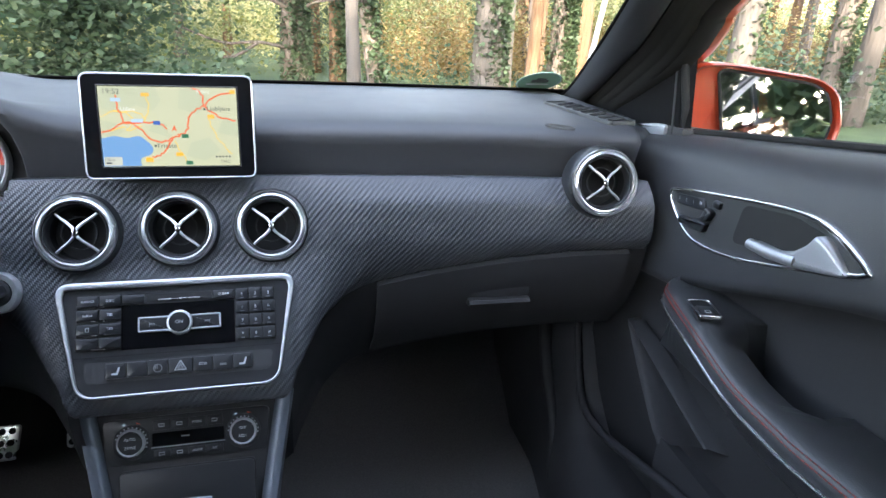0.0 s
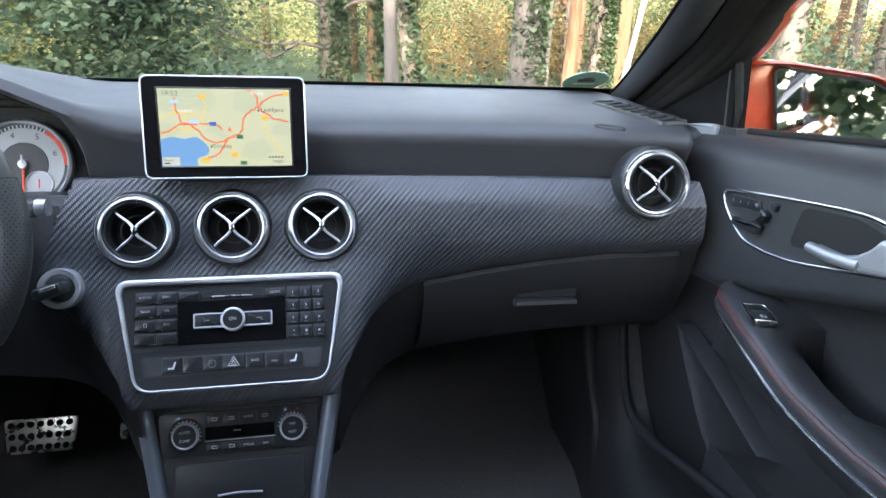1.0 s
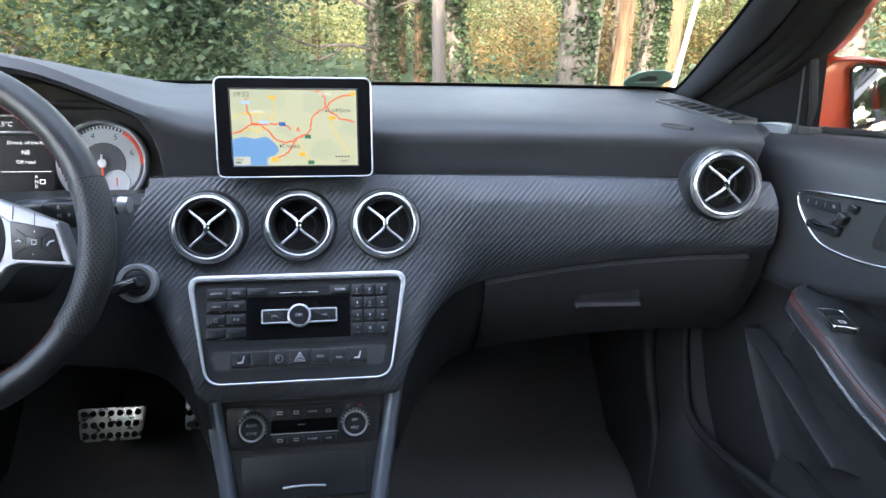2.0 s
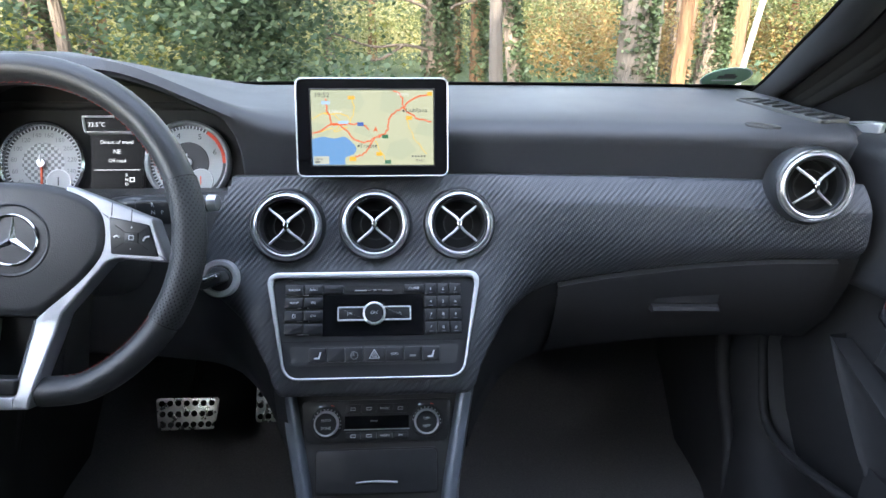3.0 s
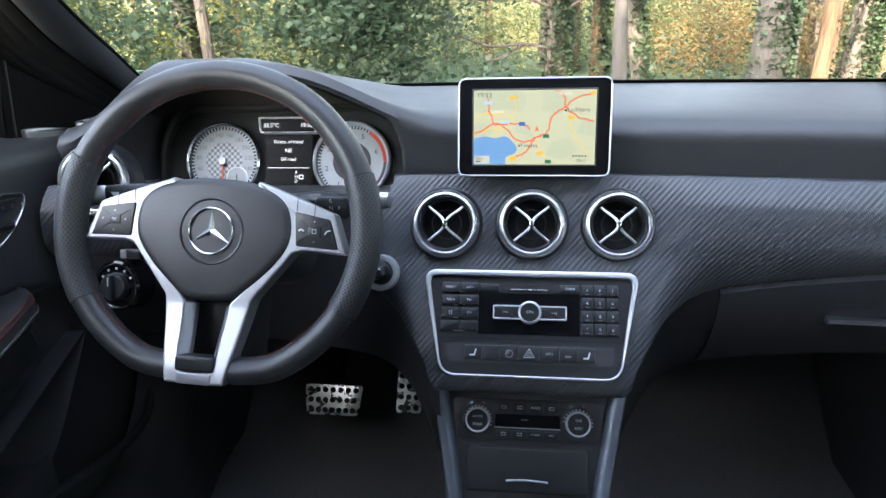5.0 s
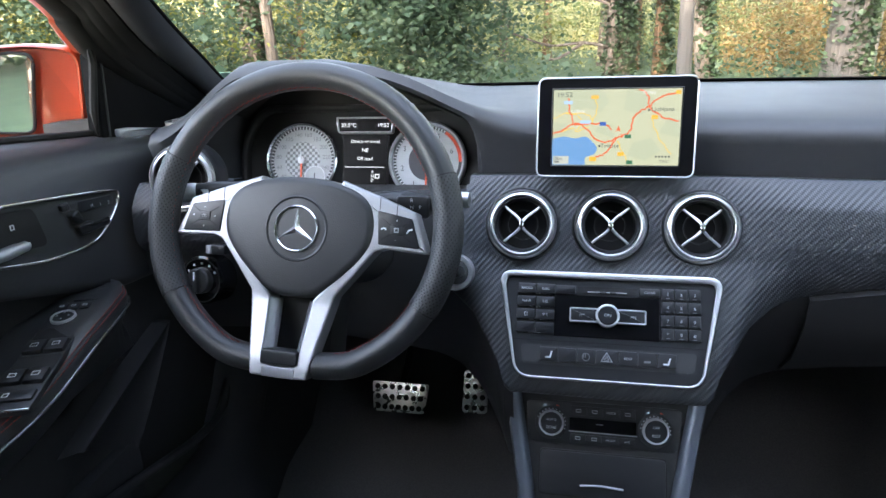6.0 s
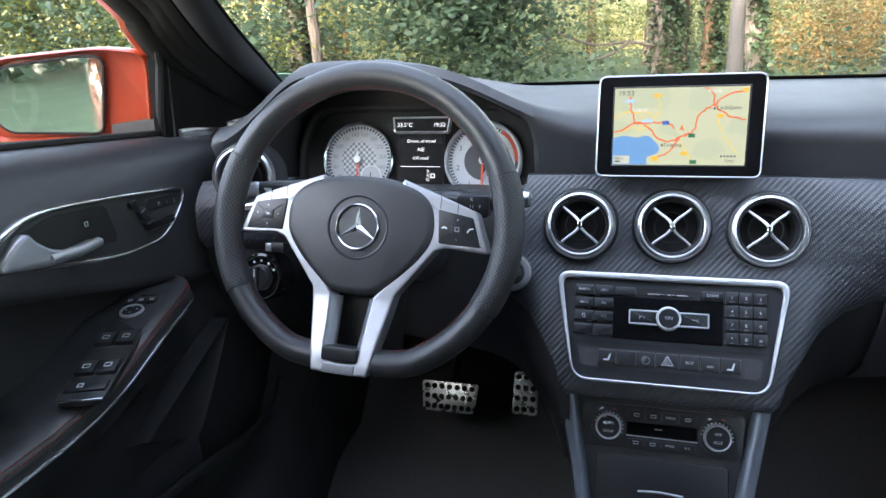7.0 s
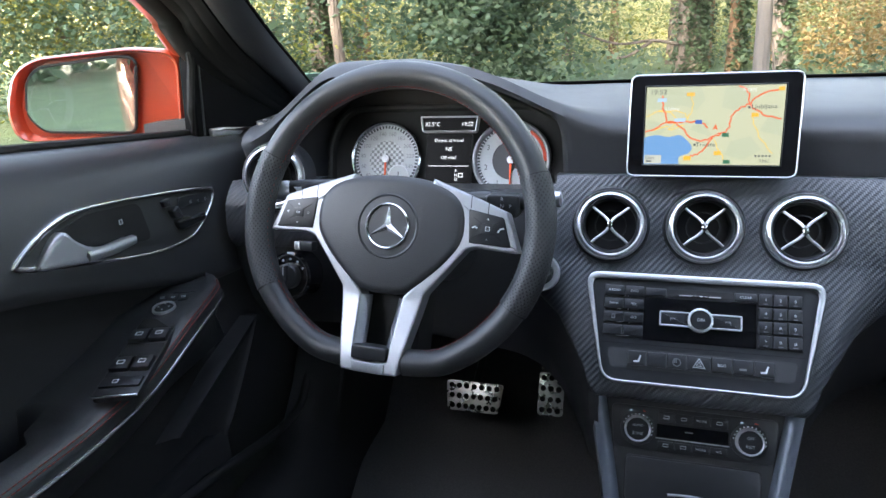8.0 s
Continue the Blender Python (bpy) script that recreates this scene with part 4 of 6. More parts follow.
for s, size, u, v in (("19:52", 5.2, 9, 56), ("Ljubljana", 4.6, 86, 44), ("Trieste", 4.6, 46, 15.5), ("Udine", 4.0, 20, 43), ("Kranj", 4.0, 75, 57), ("10km", 3.2, 4.5, 5), ("TMC", 3.4, 89, 3)):
    x, y, z = on_map(u, v, 7)
    lettering(s, size * LH / 60, x, y, z, MAP["ink"] if s[0] in "1TL" else MAP["white"], lcd, 1.1)
for u, v, w, h in ((4, 2.6, 4, 1.2), (75.5, 43.5, 1.6, 1.6), (38, 15.5, 1.6, 1.6), (82.5, 7, 1.4, 1.4), (85, 7, 1.4, 1.4), (87.5, 7, 1.4, 1.4), (90, 7, 1.4, 1.4), (92.5, 7, 1.4, 1.4)):
    map_area("map_mark", [(u - w / 2, v - h / 2), (u + w / 2, v - h / 2), (u + w / 2, v + h / 2), (u - w / 2, v + h / 2)], 8, "ink", lcd)
ring = [(52 + 5 * math.cos(a * math.pi / 10), 29 + 5.2 * math.sin(a * math.pi / 10)) for a in range(20)]
map_area("position_disc", ring, 6, "land", lcd, "pale disc round the position arrow")
map_area("position_arrow", [(50.2, 26.6), (52.2, 28), (54.2, 26.4), (52.6, 31.6)], 7, "road", lcd, "red position arrow")

# ---- radio and switch unit in the centre of the trim ----
radio = thing("radio_unit", face_frame(0, 0.893, 0.787, 33), "black radio unit with a number pad in a silver frame", "car radio")
outline = rounded([(-0.1175, -0.0785), (0.1175, -0.0785), (0.1455, 0.0645), (-0.1455, 0.0645)], 0.021, 8)
wide = [0.0030 + 0.0052 * ease(0.02, 0.06, q.y) for q in outline]
part("silver_frame", hoop(outline, wide, -0.03, 0.008, 0.0015), SILVER, radio, "satin silver frame")
plate = part("face_plate", slab(inset(outline, 0.003), -0.03, 0.002), SATIN, radio, "satin black face plate")


def key(w, h, x, y, legend="", size=0.0044, z=0.002, owner=None, up=0.0035, material=None):
    k = part("button", slab(rounded(rect(w, h), 0.0012, 3), 0, up, 0.0009), material or KEYCAP, owner or radio, m=pose(x, y, z))
    if legend:
        lettering(legend, size, x, y, z + up + 0.0003, LEGEND, k, 1.1)
    return k


for r, row in enumerate((("RADIO", "DISC"), ("NAVI", "TEL"), ("", "SYS"), ("", ""))):
    for c, s in enumerate(row):
        k = key(0.0245, 0.0135, -0.1065 + 0.0255 * c, 0.0405 - 0.0175 * r, s)
        if r == 2 and c == 0:
            part("mute_mark", hoop(rect(0.004, 0.005, -0.1065, 0.0055), 0.0008, 0.0054, 0.0060, 0.0001), LEGEND, k)
    part("bright_lip", box(0.016, 0.0008, 0.0012, 0, c=(-0.094, 0.0335 - 0.0175 * r, 0.0045)), STEEL, radio)
for r, row in enumerate(("123", "456", "789", "*0#")):
    for c, s in enumerate(row):
        k = key(0.0152, 0.0150, 0.0757 + 0.0165 * c, 0.0395 - 0.0173 * r, s, 0.0056)
        part("key_caption", box(0.005, 0.0009, 0.0003, 0, c=(0.0757 + 0.0165 * c, 0.0345 - 0.0173 * r, 0.0057)), DIALGREY, k)
key(0.026, 0.0105, -0.0545, 0.0410, "", up=0.003)
key(0.026, 0.0105, 0.0530, 0.0410, "CLEAR", 0.0044, up=0.003)
part("disc_slot", slab(rounded(rect(0.078, 0.0095, -0.0005, 0.0410), 0.001), 0, 0.0030), DEEP, radio, "dark disc slot")
part("disc_slot_lip", box(0.050, 0.0012, 0.002, 0.0003, c=(-0.001, 0.0388, 0.0032)), STEEL, radio)
panel = part("gloss_panel", slab(rounded(rect(0.134, 0.0555, -0.0015, 0.0060), 0.001), 0, 0.0028), PIANO, radio, "glossy black panel")
part("seam", box(0.262, 0.0007, 0.0006, 0, c=(0, -0.0285, 0.0022)), DEEP, radio)
for s, x in (("|<<", -0.0305), (">>|", 0.0305)):
    o = rounded([(x - 0.0185, -0.002), (x + 0.0185, -0.002), (x + 0.0185, 0.0170), (x - 0.0185, 0.0170)], 0.002)
    part("seek_key", slab(inset(o, 0.001), 0.002, 0.0065, 0.001), KEYCAP, radio)
    part("seek_frame", hoop(o, 0.0020, 0.002, 0.0075, 0.0006), SILVER, radio, "chrome key frame")
    lettering(s, 0.0052, x + (0.002 if x > 0 else -0.002), 0.0075, 0.0069, LEGEND, panel)
knob = part("volume_knob", lathe([(0, 0.013), (0.0115, 0.013), (0.0125, 0.012), (0.0127, 0.002)], 36), KEYCAP, radio, "round black volume knob", m=pose(0, 0.0075, 0))
bm = lathe([(0.0122, 0.002), (0.0150, 0.002), (0.0155, 0.009), (0.0148, 0.0125), (0.0130, 0.0130), (0.0122, 0.0120)], 48)
for v in bm.verts:
    a = math.atan2(v.co.y, v.co.x)
    f = 1 + (0.025 * math.cos(24 * a) if v.co.xy.length > 0.014 else 0)
    v.co.x, v.co.y = v.co.x * f, v.co.y * f
part("knob_ring", bm, SILVER, knob, "knurled chrome ring", m=pose(0, 0.0075, 0))
lettering("ON", 0.0060, 0, 0.0075, 0.0135, LEGEND, knob)
part("switch_tray", slab(rounded([(-0.108, -0.060), (0.108, -0.060), (0.112, -0.0345), (-0.112, -0.0345)], 0.006), 0, 0.0026), PLASTIC, radio)
cells = (("seat", -0.0740, 0.0235), ("", -0.0500, 0.0235), ("aid", -0.0262, 0.0235), ("hazard", 0.0000, 0.0280), ("ECO", 0.0265, 0.0235), ("park", 0.0505, 0.0235), ("seat", 0.0745, 0.0235))
for s, x, w in cells:
    k = key(w - 0.0006, 0.0185, x, -0.0465, "ECO" if s == "ECO" else "", 0.0044, 0.002, up=0.0045, material=SATIN)
    if s == "hazard":
        part("warning_triangle", hoop([(-0.0075, -0.052), (0.0075, -0.052), (0, -0.0395)], 0.0016, 0.0064, 0.0070, 0.0001), LEGEND, k, "white warning triangle")
        part("warning_triangle", hoop([(-0.0035, -0.0500), (0.0035, -0.0500), (0, -0.0438)], 0.0012, 0.0064, 0.0070, 0.0001), LEGEND, k)
    elif s == "seat":
        part("seat_mark", slab([(x - 0.0045, -0.0515), (x + 0.0025, -0.0515), (x + 0.0050, -0.0425), (x + 0.0030, -0.0425), (x + 0.0008, -0.0492), (x - 0.0045, -0.0495)], 0.0064, 0.0069), LEGEND, k, "pale heated seat symbol")
    elif s == "aid":
        part("ring_mark", lathe([(0.0052, 0.0064), (0.0052, 0.0069), (0.0042, 0.0069)], 16), DIALGREY, k, m=pose(x, -0.0475, 0))
        part("seat_heat", box(0.0012, 0.0060, 0.0004, 0, c=(x - 0.0030, -0.0455, 0.0067)), DIALGREY, k)
        part("seat_heat", box(0.0012, 0.0060, 0.0004, 0, c=(x - 0.0008, -0.0450, 0.0067)), DIALGREY, k)
    elif s == "park":
        part("park_mark", box(0.008, 0.0026, 0.0004, 0, c=(x, -0.049, 0.0067)), DIALGREY, k)

# ---- centre console with the climate panel ----
console = thing("centre_console", pose(0, 0.80, 0.30), "black centre console below the radio with grey side rails", "centre console")


def console_line(z):
    """Depth and half-width of the console face at height z."""
    return lerp([0.30, 0.40, 0.56, 0.70], [0.62, 0.715, 0.826, 0.905], z), lerp([0.30, 0.45, 0.56, 0.68, 0.70], [0.088, 0.092, 0.101, 0.126, 0.130], z)


rows = []
for z in stations(0.71, 0.34, 24):
    y, w = console_line(z)
    rows.append([(-w - 0.012, y + 0.25, z), (-w - 0.008, y + 0.03, z)] + [(w * u, y + 0.004 * (1 - u * u), z) for u in (-1, -0.8, -0.5, 0, 0.5, 0.8, 1)] + [(w + 0.008, y + 0.03, z), (w + 0.012, y + 0.25, z)])
part("console_body", loft(rows), PLASTIC, console, "black grained console body", world=True, sharp=60)
for s in (-1, 1):
    rows = []
    for z in stations(0.706, 0.34, 24):
        y, w = console_line(z)
        rows.append([(s * (w - 0.014), y + 0.006, z), (s * (w - 0.012), y - 0.006, z), (s * (w - 0.003), y - 0.012, z), (s * (w + 0.006), y - 0.010, z), (s * (w + 0.011), y + 0.004, z), (s * (w + 0.013), y + 0.06, z)])
    part("side_rail", loft(rows), GREYRAIL, console, "blue-grey metallic side rail", world=True, sharp=60)
rows = []
for y in stations(0.64, -0.3, 8):
    rows.append([(-0.105, y, 0.30), (-0.10, y, 0.40), (-0.08, y, 0.435), (0.08, y, 0.435), (0.10, y, 0.40), (0.105, y, 0.30)])
part("tunnel_cover", loft(rows), PLASTIC, console, "black tunnel cover", world=True)

climate = thing("climate_panel", face_frame(0, 0.868, 0.642, 30), "black climate control panel with two knurled knobs", "climate controls")
part("panel_plate", slab(rounded([(-0.098, -0.027), (0.098, -0.027), (0.104, 0.030), (-0.104, 0.030)], 0.01), -0.02, 0.0015, 0.001), SATIN, climate, "black plate")
SMALL = Matrix.Diagonal((0.80, 0.80, 1, 1))
for s, x in ((-1, -0.0685), (1, 0.0685)):
    part("knob_collar", lathe([(0.029, -0.004), (0.0275, 0.003), (0.0235, 0.0055), (0.0210, 0.0045)], 40), PLASTIC, climate, "raised black collar", m=pose(x, 0, 0) @ SMALL)
    kn = part("knob", lathe([(0, 0.0125), (0.0170, 0.0125), (0.0180, 0.0115), (0.0184, 0.003)], 40), KEYCAP, climate, "round black temperature knob", m=pose(x, 0, 0) @ SMALL)
    bm = lathe([(0.0180, 0.009), (0.0181, 0.0126), (0.0190, 0.0130), (0.0202, 0.0118), (0.0216, 0.007), (0.0218, 0.003)], 72)
    for v in bm.verts:
        if v.co.xy.length > 0.0192:
            f = 1 + 0.010 * math.cos(36 * math.atan2(v.co.y, v.co.x))
            v.co.x, v.co.y = v.co.x * f, v.co.y * f
    part("knob_ring", bm, SILVER, kn, "knurled bright ring", m=pose(x, 0, 0) @ SMALL)
    for t, dy in ((("AUTO", "OFF")[s > 0], 0.0048), (("ZONE", "REST")[s > 0], -0.0056)):
        lettering(t, 0.0050, x, dy, 0.0129, LEGEND, kn)
    part("cold_mark", slab([(x - 0.012, 0.0225), (x - 0.008, 0.0240), (x - 0.008, 0.0225)], 0.002, 0.0035), MAP["blue"], climate, "blue cold mark")
    part("warm_mark", slab([(x + 0.006, 0.0245), (x + 0.011, 0.0228), (x + 0.006, 0.0228)], 0.002, 0.0035), REDPRINT, climate, "red warm mark")
    for a in range(13):
        part("scale_dot", box(0.0017, 0.0017, 0.0012, 0, c=(0, 0.0190, 0.0050)), LEGEND, climate, m=pose(x, 0, 0, 0, 0, (82 if s > 0 else 70) - 15 * a))
for r, (y, names) in enumerate(((0.0185, ("", "", "MODE", "")), (-0.0175, ("", "", "MODE", "A/C")))):
    for c, s in enumerate(names):
        k = key(0.0205, 0.0125 if r == 0 else 0.0095, -0.0325 + 0.0217 * c, y, s, 0.0040, 0.001, owner=climate, up=0.003)
        if not s:
            part("key_mark", hoop(rect(0.007, 0.004, -0.0325 + 0.0217 * c, y), 0.0008, 0.0041, 0.0047, 0.0001), LEGEND, k, "white ventilation symbol")
part("readout", slab(rounded(rect(0.088, 0.0165, 0, 0.0005), 0.001), 0, 0.0022), PIANO, climate, "dark read-out window")
part("readout_lip", box(0.090, 0.0010, 0.0016, 0, c=(0, -0.0092, 0.0026)), SILVER, climate)
part("readout_bar", box(0.010, 0.0015, 0.0002, 0, c=(-0.004, 0.002, 0.0024)), DIALGREY, climate, "faint grey bar")

tray = thing("storage_lid", face_frame(0, 0.8245, 0.574, 33), "closed black storage lid with a bright grip edge", "storage lid")
o = rounded(rect(0.163, 0.056, 0, 0.0165), 0.007)
part("lid_gap", hoop([(q.x * 1.018, (q.y - 0.0165) * 1.05 + 0.0165) for q in o], 0.0022, -0.004, 0.0045, 0.0003), DEEP, tray, "dark joint")
part("lid_panel", slab(o, -0.01, 0.0065, 0.0012), SATIN, tray, "smooth black lid")
part("grip_edge", tube(spline([(-0.028, 0.0022, 0.0066), (-0.014, 0.0034, 0.0074), (0, 0.0040, 0.0078), (0.014, 0.0032, 0.0074), (0.028, 0.0022, 0.0066)], 4), 0.0015, 10), SILVER, tray, "bright chrome grip edge")

# ---- instrument cluster ----
cluster = thing("instrument_cluster", face_frame(-0.475, 1.040, 0.970, 20), "instrument cluster with two silver dials and a centre display", "instrument cluster")
bowl = rounded([(-0.085, -0.055), (0.29, -0.055), (0.295, 0.03), (0.265, 0.082), (-0.06, 0.082), (-0.09, 0.03)], 0.03)
part("backing", slab(bowl, -0.03, -0.010), DEEP, cluster, "matt black backing")
part("bezel", hoop([(q.x * 1.06 - 0.006, q.y * 1.06) for q in bowl], 0.010, -0.03, 0.004, 0.003), DEEP, cluster, "black bezel")


def build_dial(cx, numbers, start, sweep, red_from, needle_at, sub):
    dial = part("dial_face", lathe([(0, 0.0), (0.054, 0.0), (0.055, -0.008)], 56), DIAL, cluster, "silver dial face", m=pose(cx, 0, -0.004))
    z = -0.0036
    part("dial_rim", lathe([(0.0545, -0.008), (0.0548, 0.006), (0.0575, 0.0085), (0.0600, 0.006), (0.0605, -0.010)], 56), CHROME if sub else SILVER, cluster, "slim bright dial rim", m=pose(cx, 0, -0.004))
    bm = lathe([(0.0490, 0.0), (0.0490, 0.0003), (0.0535, 0.0003), (0.0535, 0)], 56)
    part("minute_track", bm, DIALDARK, dial, "dark scale track", m=pose(cx, 0, z))
    for k in range(49):
        a = start - sweep * k / 48
        red = k / 48 >= red_from
        part("scale_mark", box(0.0042, 0.0016, 0.0003, 0, c=(0.0512, 0, 0)), REDPRINT if red else LEGEND, dial, m=pose(cx, 0, z + 0.0006, 0, 0, a))
    part("dial_centre", lathe([(0, 0.0004), (0.0290, 0.0004), (0.0295, 0)], 40), CHECK if sub else DIALDARK, dial, "chequered centre" if sub else "dark carbon centre", m=pose(cx, 0, z))
    for k, s in enumerate(numbers):
        a = radians(start - sweep * (k + 0.5) / len(numbers))
        lettering(s, 0.0090 if sub else 0.0115, cx + 0.0405 * math.cos(a), 0.0405 * math.sin(a), z + 0.0006, DIALGREY if sub else DIALDARK, dial)
    if red_from < 1:
        bm = bmesh.new()
        arc = [radians(start - sweep * (red_from + (1 - red_from) * k / 14)) for k in range(15)]
        loft([[(r * math.cos(a), r * math.sin(a), 0.0007) for r in (0.0485, 0.0535)] for a in arc], bm)
        part("red_zone", bm, REDPRINT, dial, "orange-red warning zone", m=pose(cx, 0, z))
    sx = cx + (0.022 if sub else 0.018)
    small = part("small_dial", lathe([(0, 0.0012), (0.0162, 0.0012), (0.0166, 0)], 32), DIAL, dial, "small inset dial", m=pose(sx, -0.026, z))
    part("small_rim", lathe([(0.0160, 0.001), (0.0162, 0.003), (0.0172, 0.003), (0.0174, 0)], 32), RINGMETAL, dial, m=pose(sx, -0.026, z))
    part("small_needle", box(0.0012, 0.012, 0.001, 0, c=(0, 0.004, 0)), NEEDLE if not sub else DIALDARK, dial, m=pose(sx, -0.030, z + 0.003, 0, 0, 0))
    part("needle", slab([(-0.0017, 0.004), (0.0017, 0.004), (0.0012, -0.044), (-0.0012, -0.044)], 0.004, 0.0055, 0.0003), NEEDLE, cluster, "orange pointer", m=pose(cx, 0, z, 0, 0, needle_at))
    part("needle_cap", lathe([(0, 0.008), (0.0055, 0.0075), (0.0062, 0.003)], 24), SILVER, cluster, "silver pointer hub", m=pose(cx, 0, z))
    part("needle_top", box(0.0024, 0.012, 0.002, 0.0004, c=(0, 0.006, 0.008)), LEGEND, cluster, m=pose(cx, 0, z))


CHECK = mat("chequered_grey", (0.42, 0.43, 0.44), 0.5, 0.1)
nt = CHECK.node_tree
ch, tcn = nt.nodes.new("ShaderNodeTexChecker"), nt.nodes.new("ShaderNodeTexCoord")
ch.inputs["Scale"].default_value = 215
ch.inputs["Color1"].default_value, ch.inputs["Color2"].default_value = (0.50, 0.51, 0.52, 1), (0.20, 0.205, 0.21, 1)
nt.links.new(tcn.outputs["Object"], ch.inputs["Vector"])
nt.links.new(ch.outputs["Color"], nt.nodes["Principled BSDF"].inputs["Base Color"])
build_dial(0.003, "40 60 80 100 120 140 160 180 200 220 240 260".split(), 232, 284, 2, 0, True)
build_dial(0.206, "1 2 3 4 5 6".split(), 262, 262, 0.78, 0, False)
info = part("centre_display", slab(rounded(rect(0.072, 0.078, 0.108, 0.000), 0.002), -0.008, 0.001), LCD_BACK, cluster, "black centre display with white text")
part("time_frame", hoop(rounded([(0.064, 0.042), (0.151, 0.042), (0.154, 0.0665), (0.060, 0.0665)], 0.003), 0.0022, -0.008, 0.005, 0.0008), SILVER, cluster, "silver frame")
part("time_window", slab([(0.064, 0.043), (0.151, 0.043), (0.153, 0.066), (0.061, 0.066)], -0.008, 0.001), LCD_BACK, cluster, "dark time window")
for s, size, x, y in (("33.5°C", 0.0088, 0.080, 0.054), ("19:52", 0.0088, 0.136, 0.054), ("Direct. of travel", 0.0072, 0.108, 0.029), ("NE", 0.0085, 0.108, 0.0155), ("Off road", 0.0072, 0.108, 0.0025), ("R", 0.0065, 0.121, -0.018), ("N", 0.0065, 0.121, -0.0245), ("D", 0.0065, 0.121, -0.031)):
    lettering(s, size, x, y, 0.0014, LCD_TEXT, info)
part("lit_rule", box(0.064, 0.0008, 0.0003, 0, c=(0.108, -0.0105, 0.0013)), LCD_TEXT, info)
part("lit_mark", hoop(rect(0.007, 0.0065, 0.1285, -0.0245), 0.0016, 0.001, 0.0014, 0.0001), LCD_TEXT, info)

# ---- steering wheel ----
WHEEL = face_frame(-0.362, 0.779, 0.9445, 21.7) @ pose(0, 0, 0, 0, 0, -2.8)
wheel = thing("steering_wheel", WHEEL, "black leather steering wheel with silver spokes and red stitching", "steering wheel")


def rim_at(a):
    """Centre line of the rim: round, with a flattened foot."""
    r = 0.1768 - 0.007 * max(0.0, -math.sin(a)) ** 2
    x, y = r * math.cos(a), r * math.sin(a)
    low = -0.161
    if y < low + 0.012:
        y = low + 0.012 - 0.012 * (1 - math.exp(-(low + 0.012 - y) / 0.012))
    return Vector((x + 0.002, y + 0.002, 0.012))


def rim_piece(a0, a1, n=24, r=0.0158):
    pts = [rim_at(radians(a0 + (a1 - a0) * k / n)) for k in range(n + 1)]
    return tube(pts, [r] * len(pts), 18, flat=1.12)


def dotted(bm, around=18, step=0.0102, girth=0.125):
    """Lays out the rows of holes along and around a piece of the rim."""
    uv = bm.loops.layers.uv.new("holes")
    bm.verts.index_update()
    for f in bm.faces:
        wrap = {v.index % around for v in f.verts} >= {0, around - 1}
        for l in f.loops:
            k = l.vert.index % around
            a, b = (l.vert.index // around) * step, (around if wrap and k == 0 else k) * girth / around
            l[uv].uv = ((a + b) / 0.0056, (a - b) / 0.0056)
    return bm


part("rim_top", rim_piece(22, 156), LEATHER, wheel, "smooth black leather upper rim")
part("rim_grip", dotted(rim_piece(-28, 22, 14, 0.0174)), PERFORATED, wheel, "perforated leather grip")
part("rim_grip", dotted(rim_piece(156, 211, 14, 0.0170)), PERFORATED, wheel, "perforated leather grip")
part("rim_low", rim_piece(211, 258, 18), LEATHER, wheel, "smooth black leather lower rim")
part("rim_low", rim_piece(-78, -28, 18), LEATHER, wheel, "smooth black leather lower rim")
for a in (22, 156, 211, -28):
    c = rim_at(radians(a))
    t = (rim_at(radians(a + 1)) - rim_at(radians(a - 1))).normalized()
    part("rim_seam", tube([c - t * 0.0007, c + t * 0.0007], 0.0170, 18, flat=1.12), DEEP, wheel, "dark joint in the rim leather")
bm = bmesh.new()
for k in range(230):
    a = -68 + 316 * k / 230
    p, q = rim_at(radians(a)), rim_at(radians(a + 0.75))
    inw = Vector((-p.x, -p.y, 0)).normalized()
    off = inw * 0.0156 + Vector((0, 0, 0.0065 if k % 2 else 0.0045))
    tube([p + off, q + off], 0.0006, 5, bm=bm)
tagged(part("rim_stitching", bm, THREAD, wheel, "red stitching inside the rim"), kind="stuff")
half = [(0, 60), (38, 57.5), (70, 48), (88, 32), (94, 8), (90, -16), (72, -41), (48, -64), (28, -78)]
pad = spline([(x / 1000, y / 1000, 0) for x, y in half + [(0, -81)] + [(-x, y) for x, y in half[:0:-1]]], 4, closed=True)
pad = [q.xy for q in pad]
hub = part("airbag_cover", slab(pad, -0.03, 0.016, 0.010, steps=5), LEATHER, wheel, "black airbag cover")
part("emblem_dish", lathe([(0.040, 0.0150), (0.0372, 0.0170), (0.033, 0.0150), (0, 0.0145)], 40), SATIN, hub, "black round dish", m=pose(0, -0.001, 0))
part("emblem_ring", lathe([(0.0272, 0.0150), (0.0272, 0.0180), (0.0260, 0.0190), (0.0248, 0.0180), (0.0248, 0.0150)], 48), CHROME, hub, "chrome ring", m=pose(0, -0.001, 0))
for a in (90, 210, 330):
    bm = bmesh.new()
    tip, l, r, top = bm.verts.new((0.0255, 0, 0.0165)), bm.verts.new((0.0025, 0.0045, 0.0155)), bm.verts.new((0.0025, -0.0045, 0.0155)), bm.verts.new((0.0, 0, 0.0200))
    for f in ((tip, l, top), (tip, top, r), (l, r, top), (l, tip, r)):
        bm.faces.new(f)
    part("emblem_bar", bm, CHROME, hub, "tapered chrome bar", m=pose(0, -0.001, 0, 0, 0, a), sharp=20)
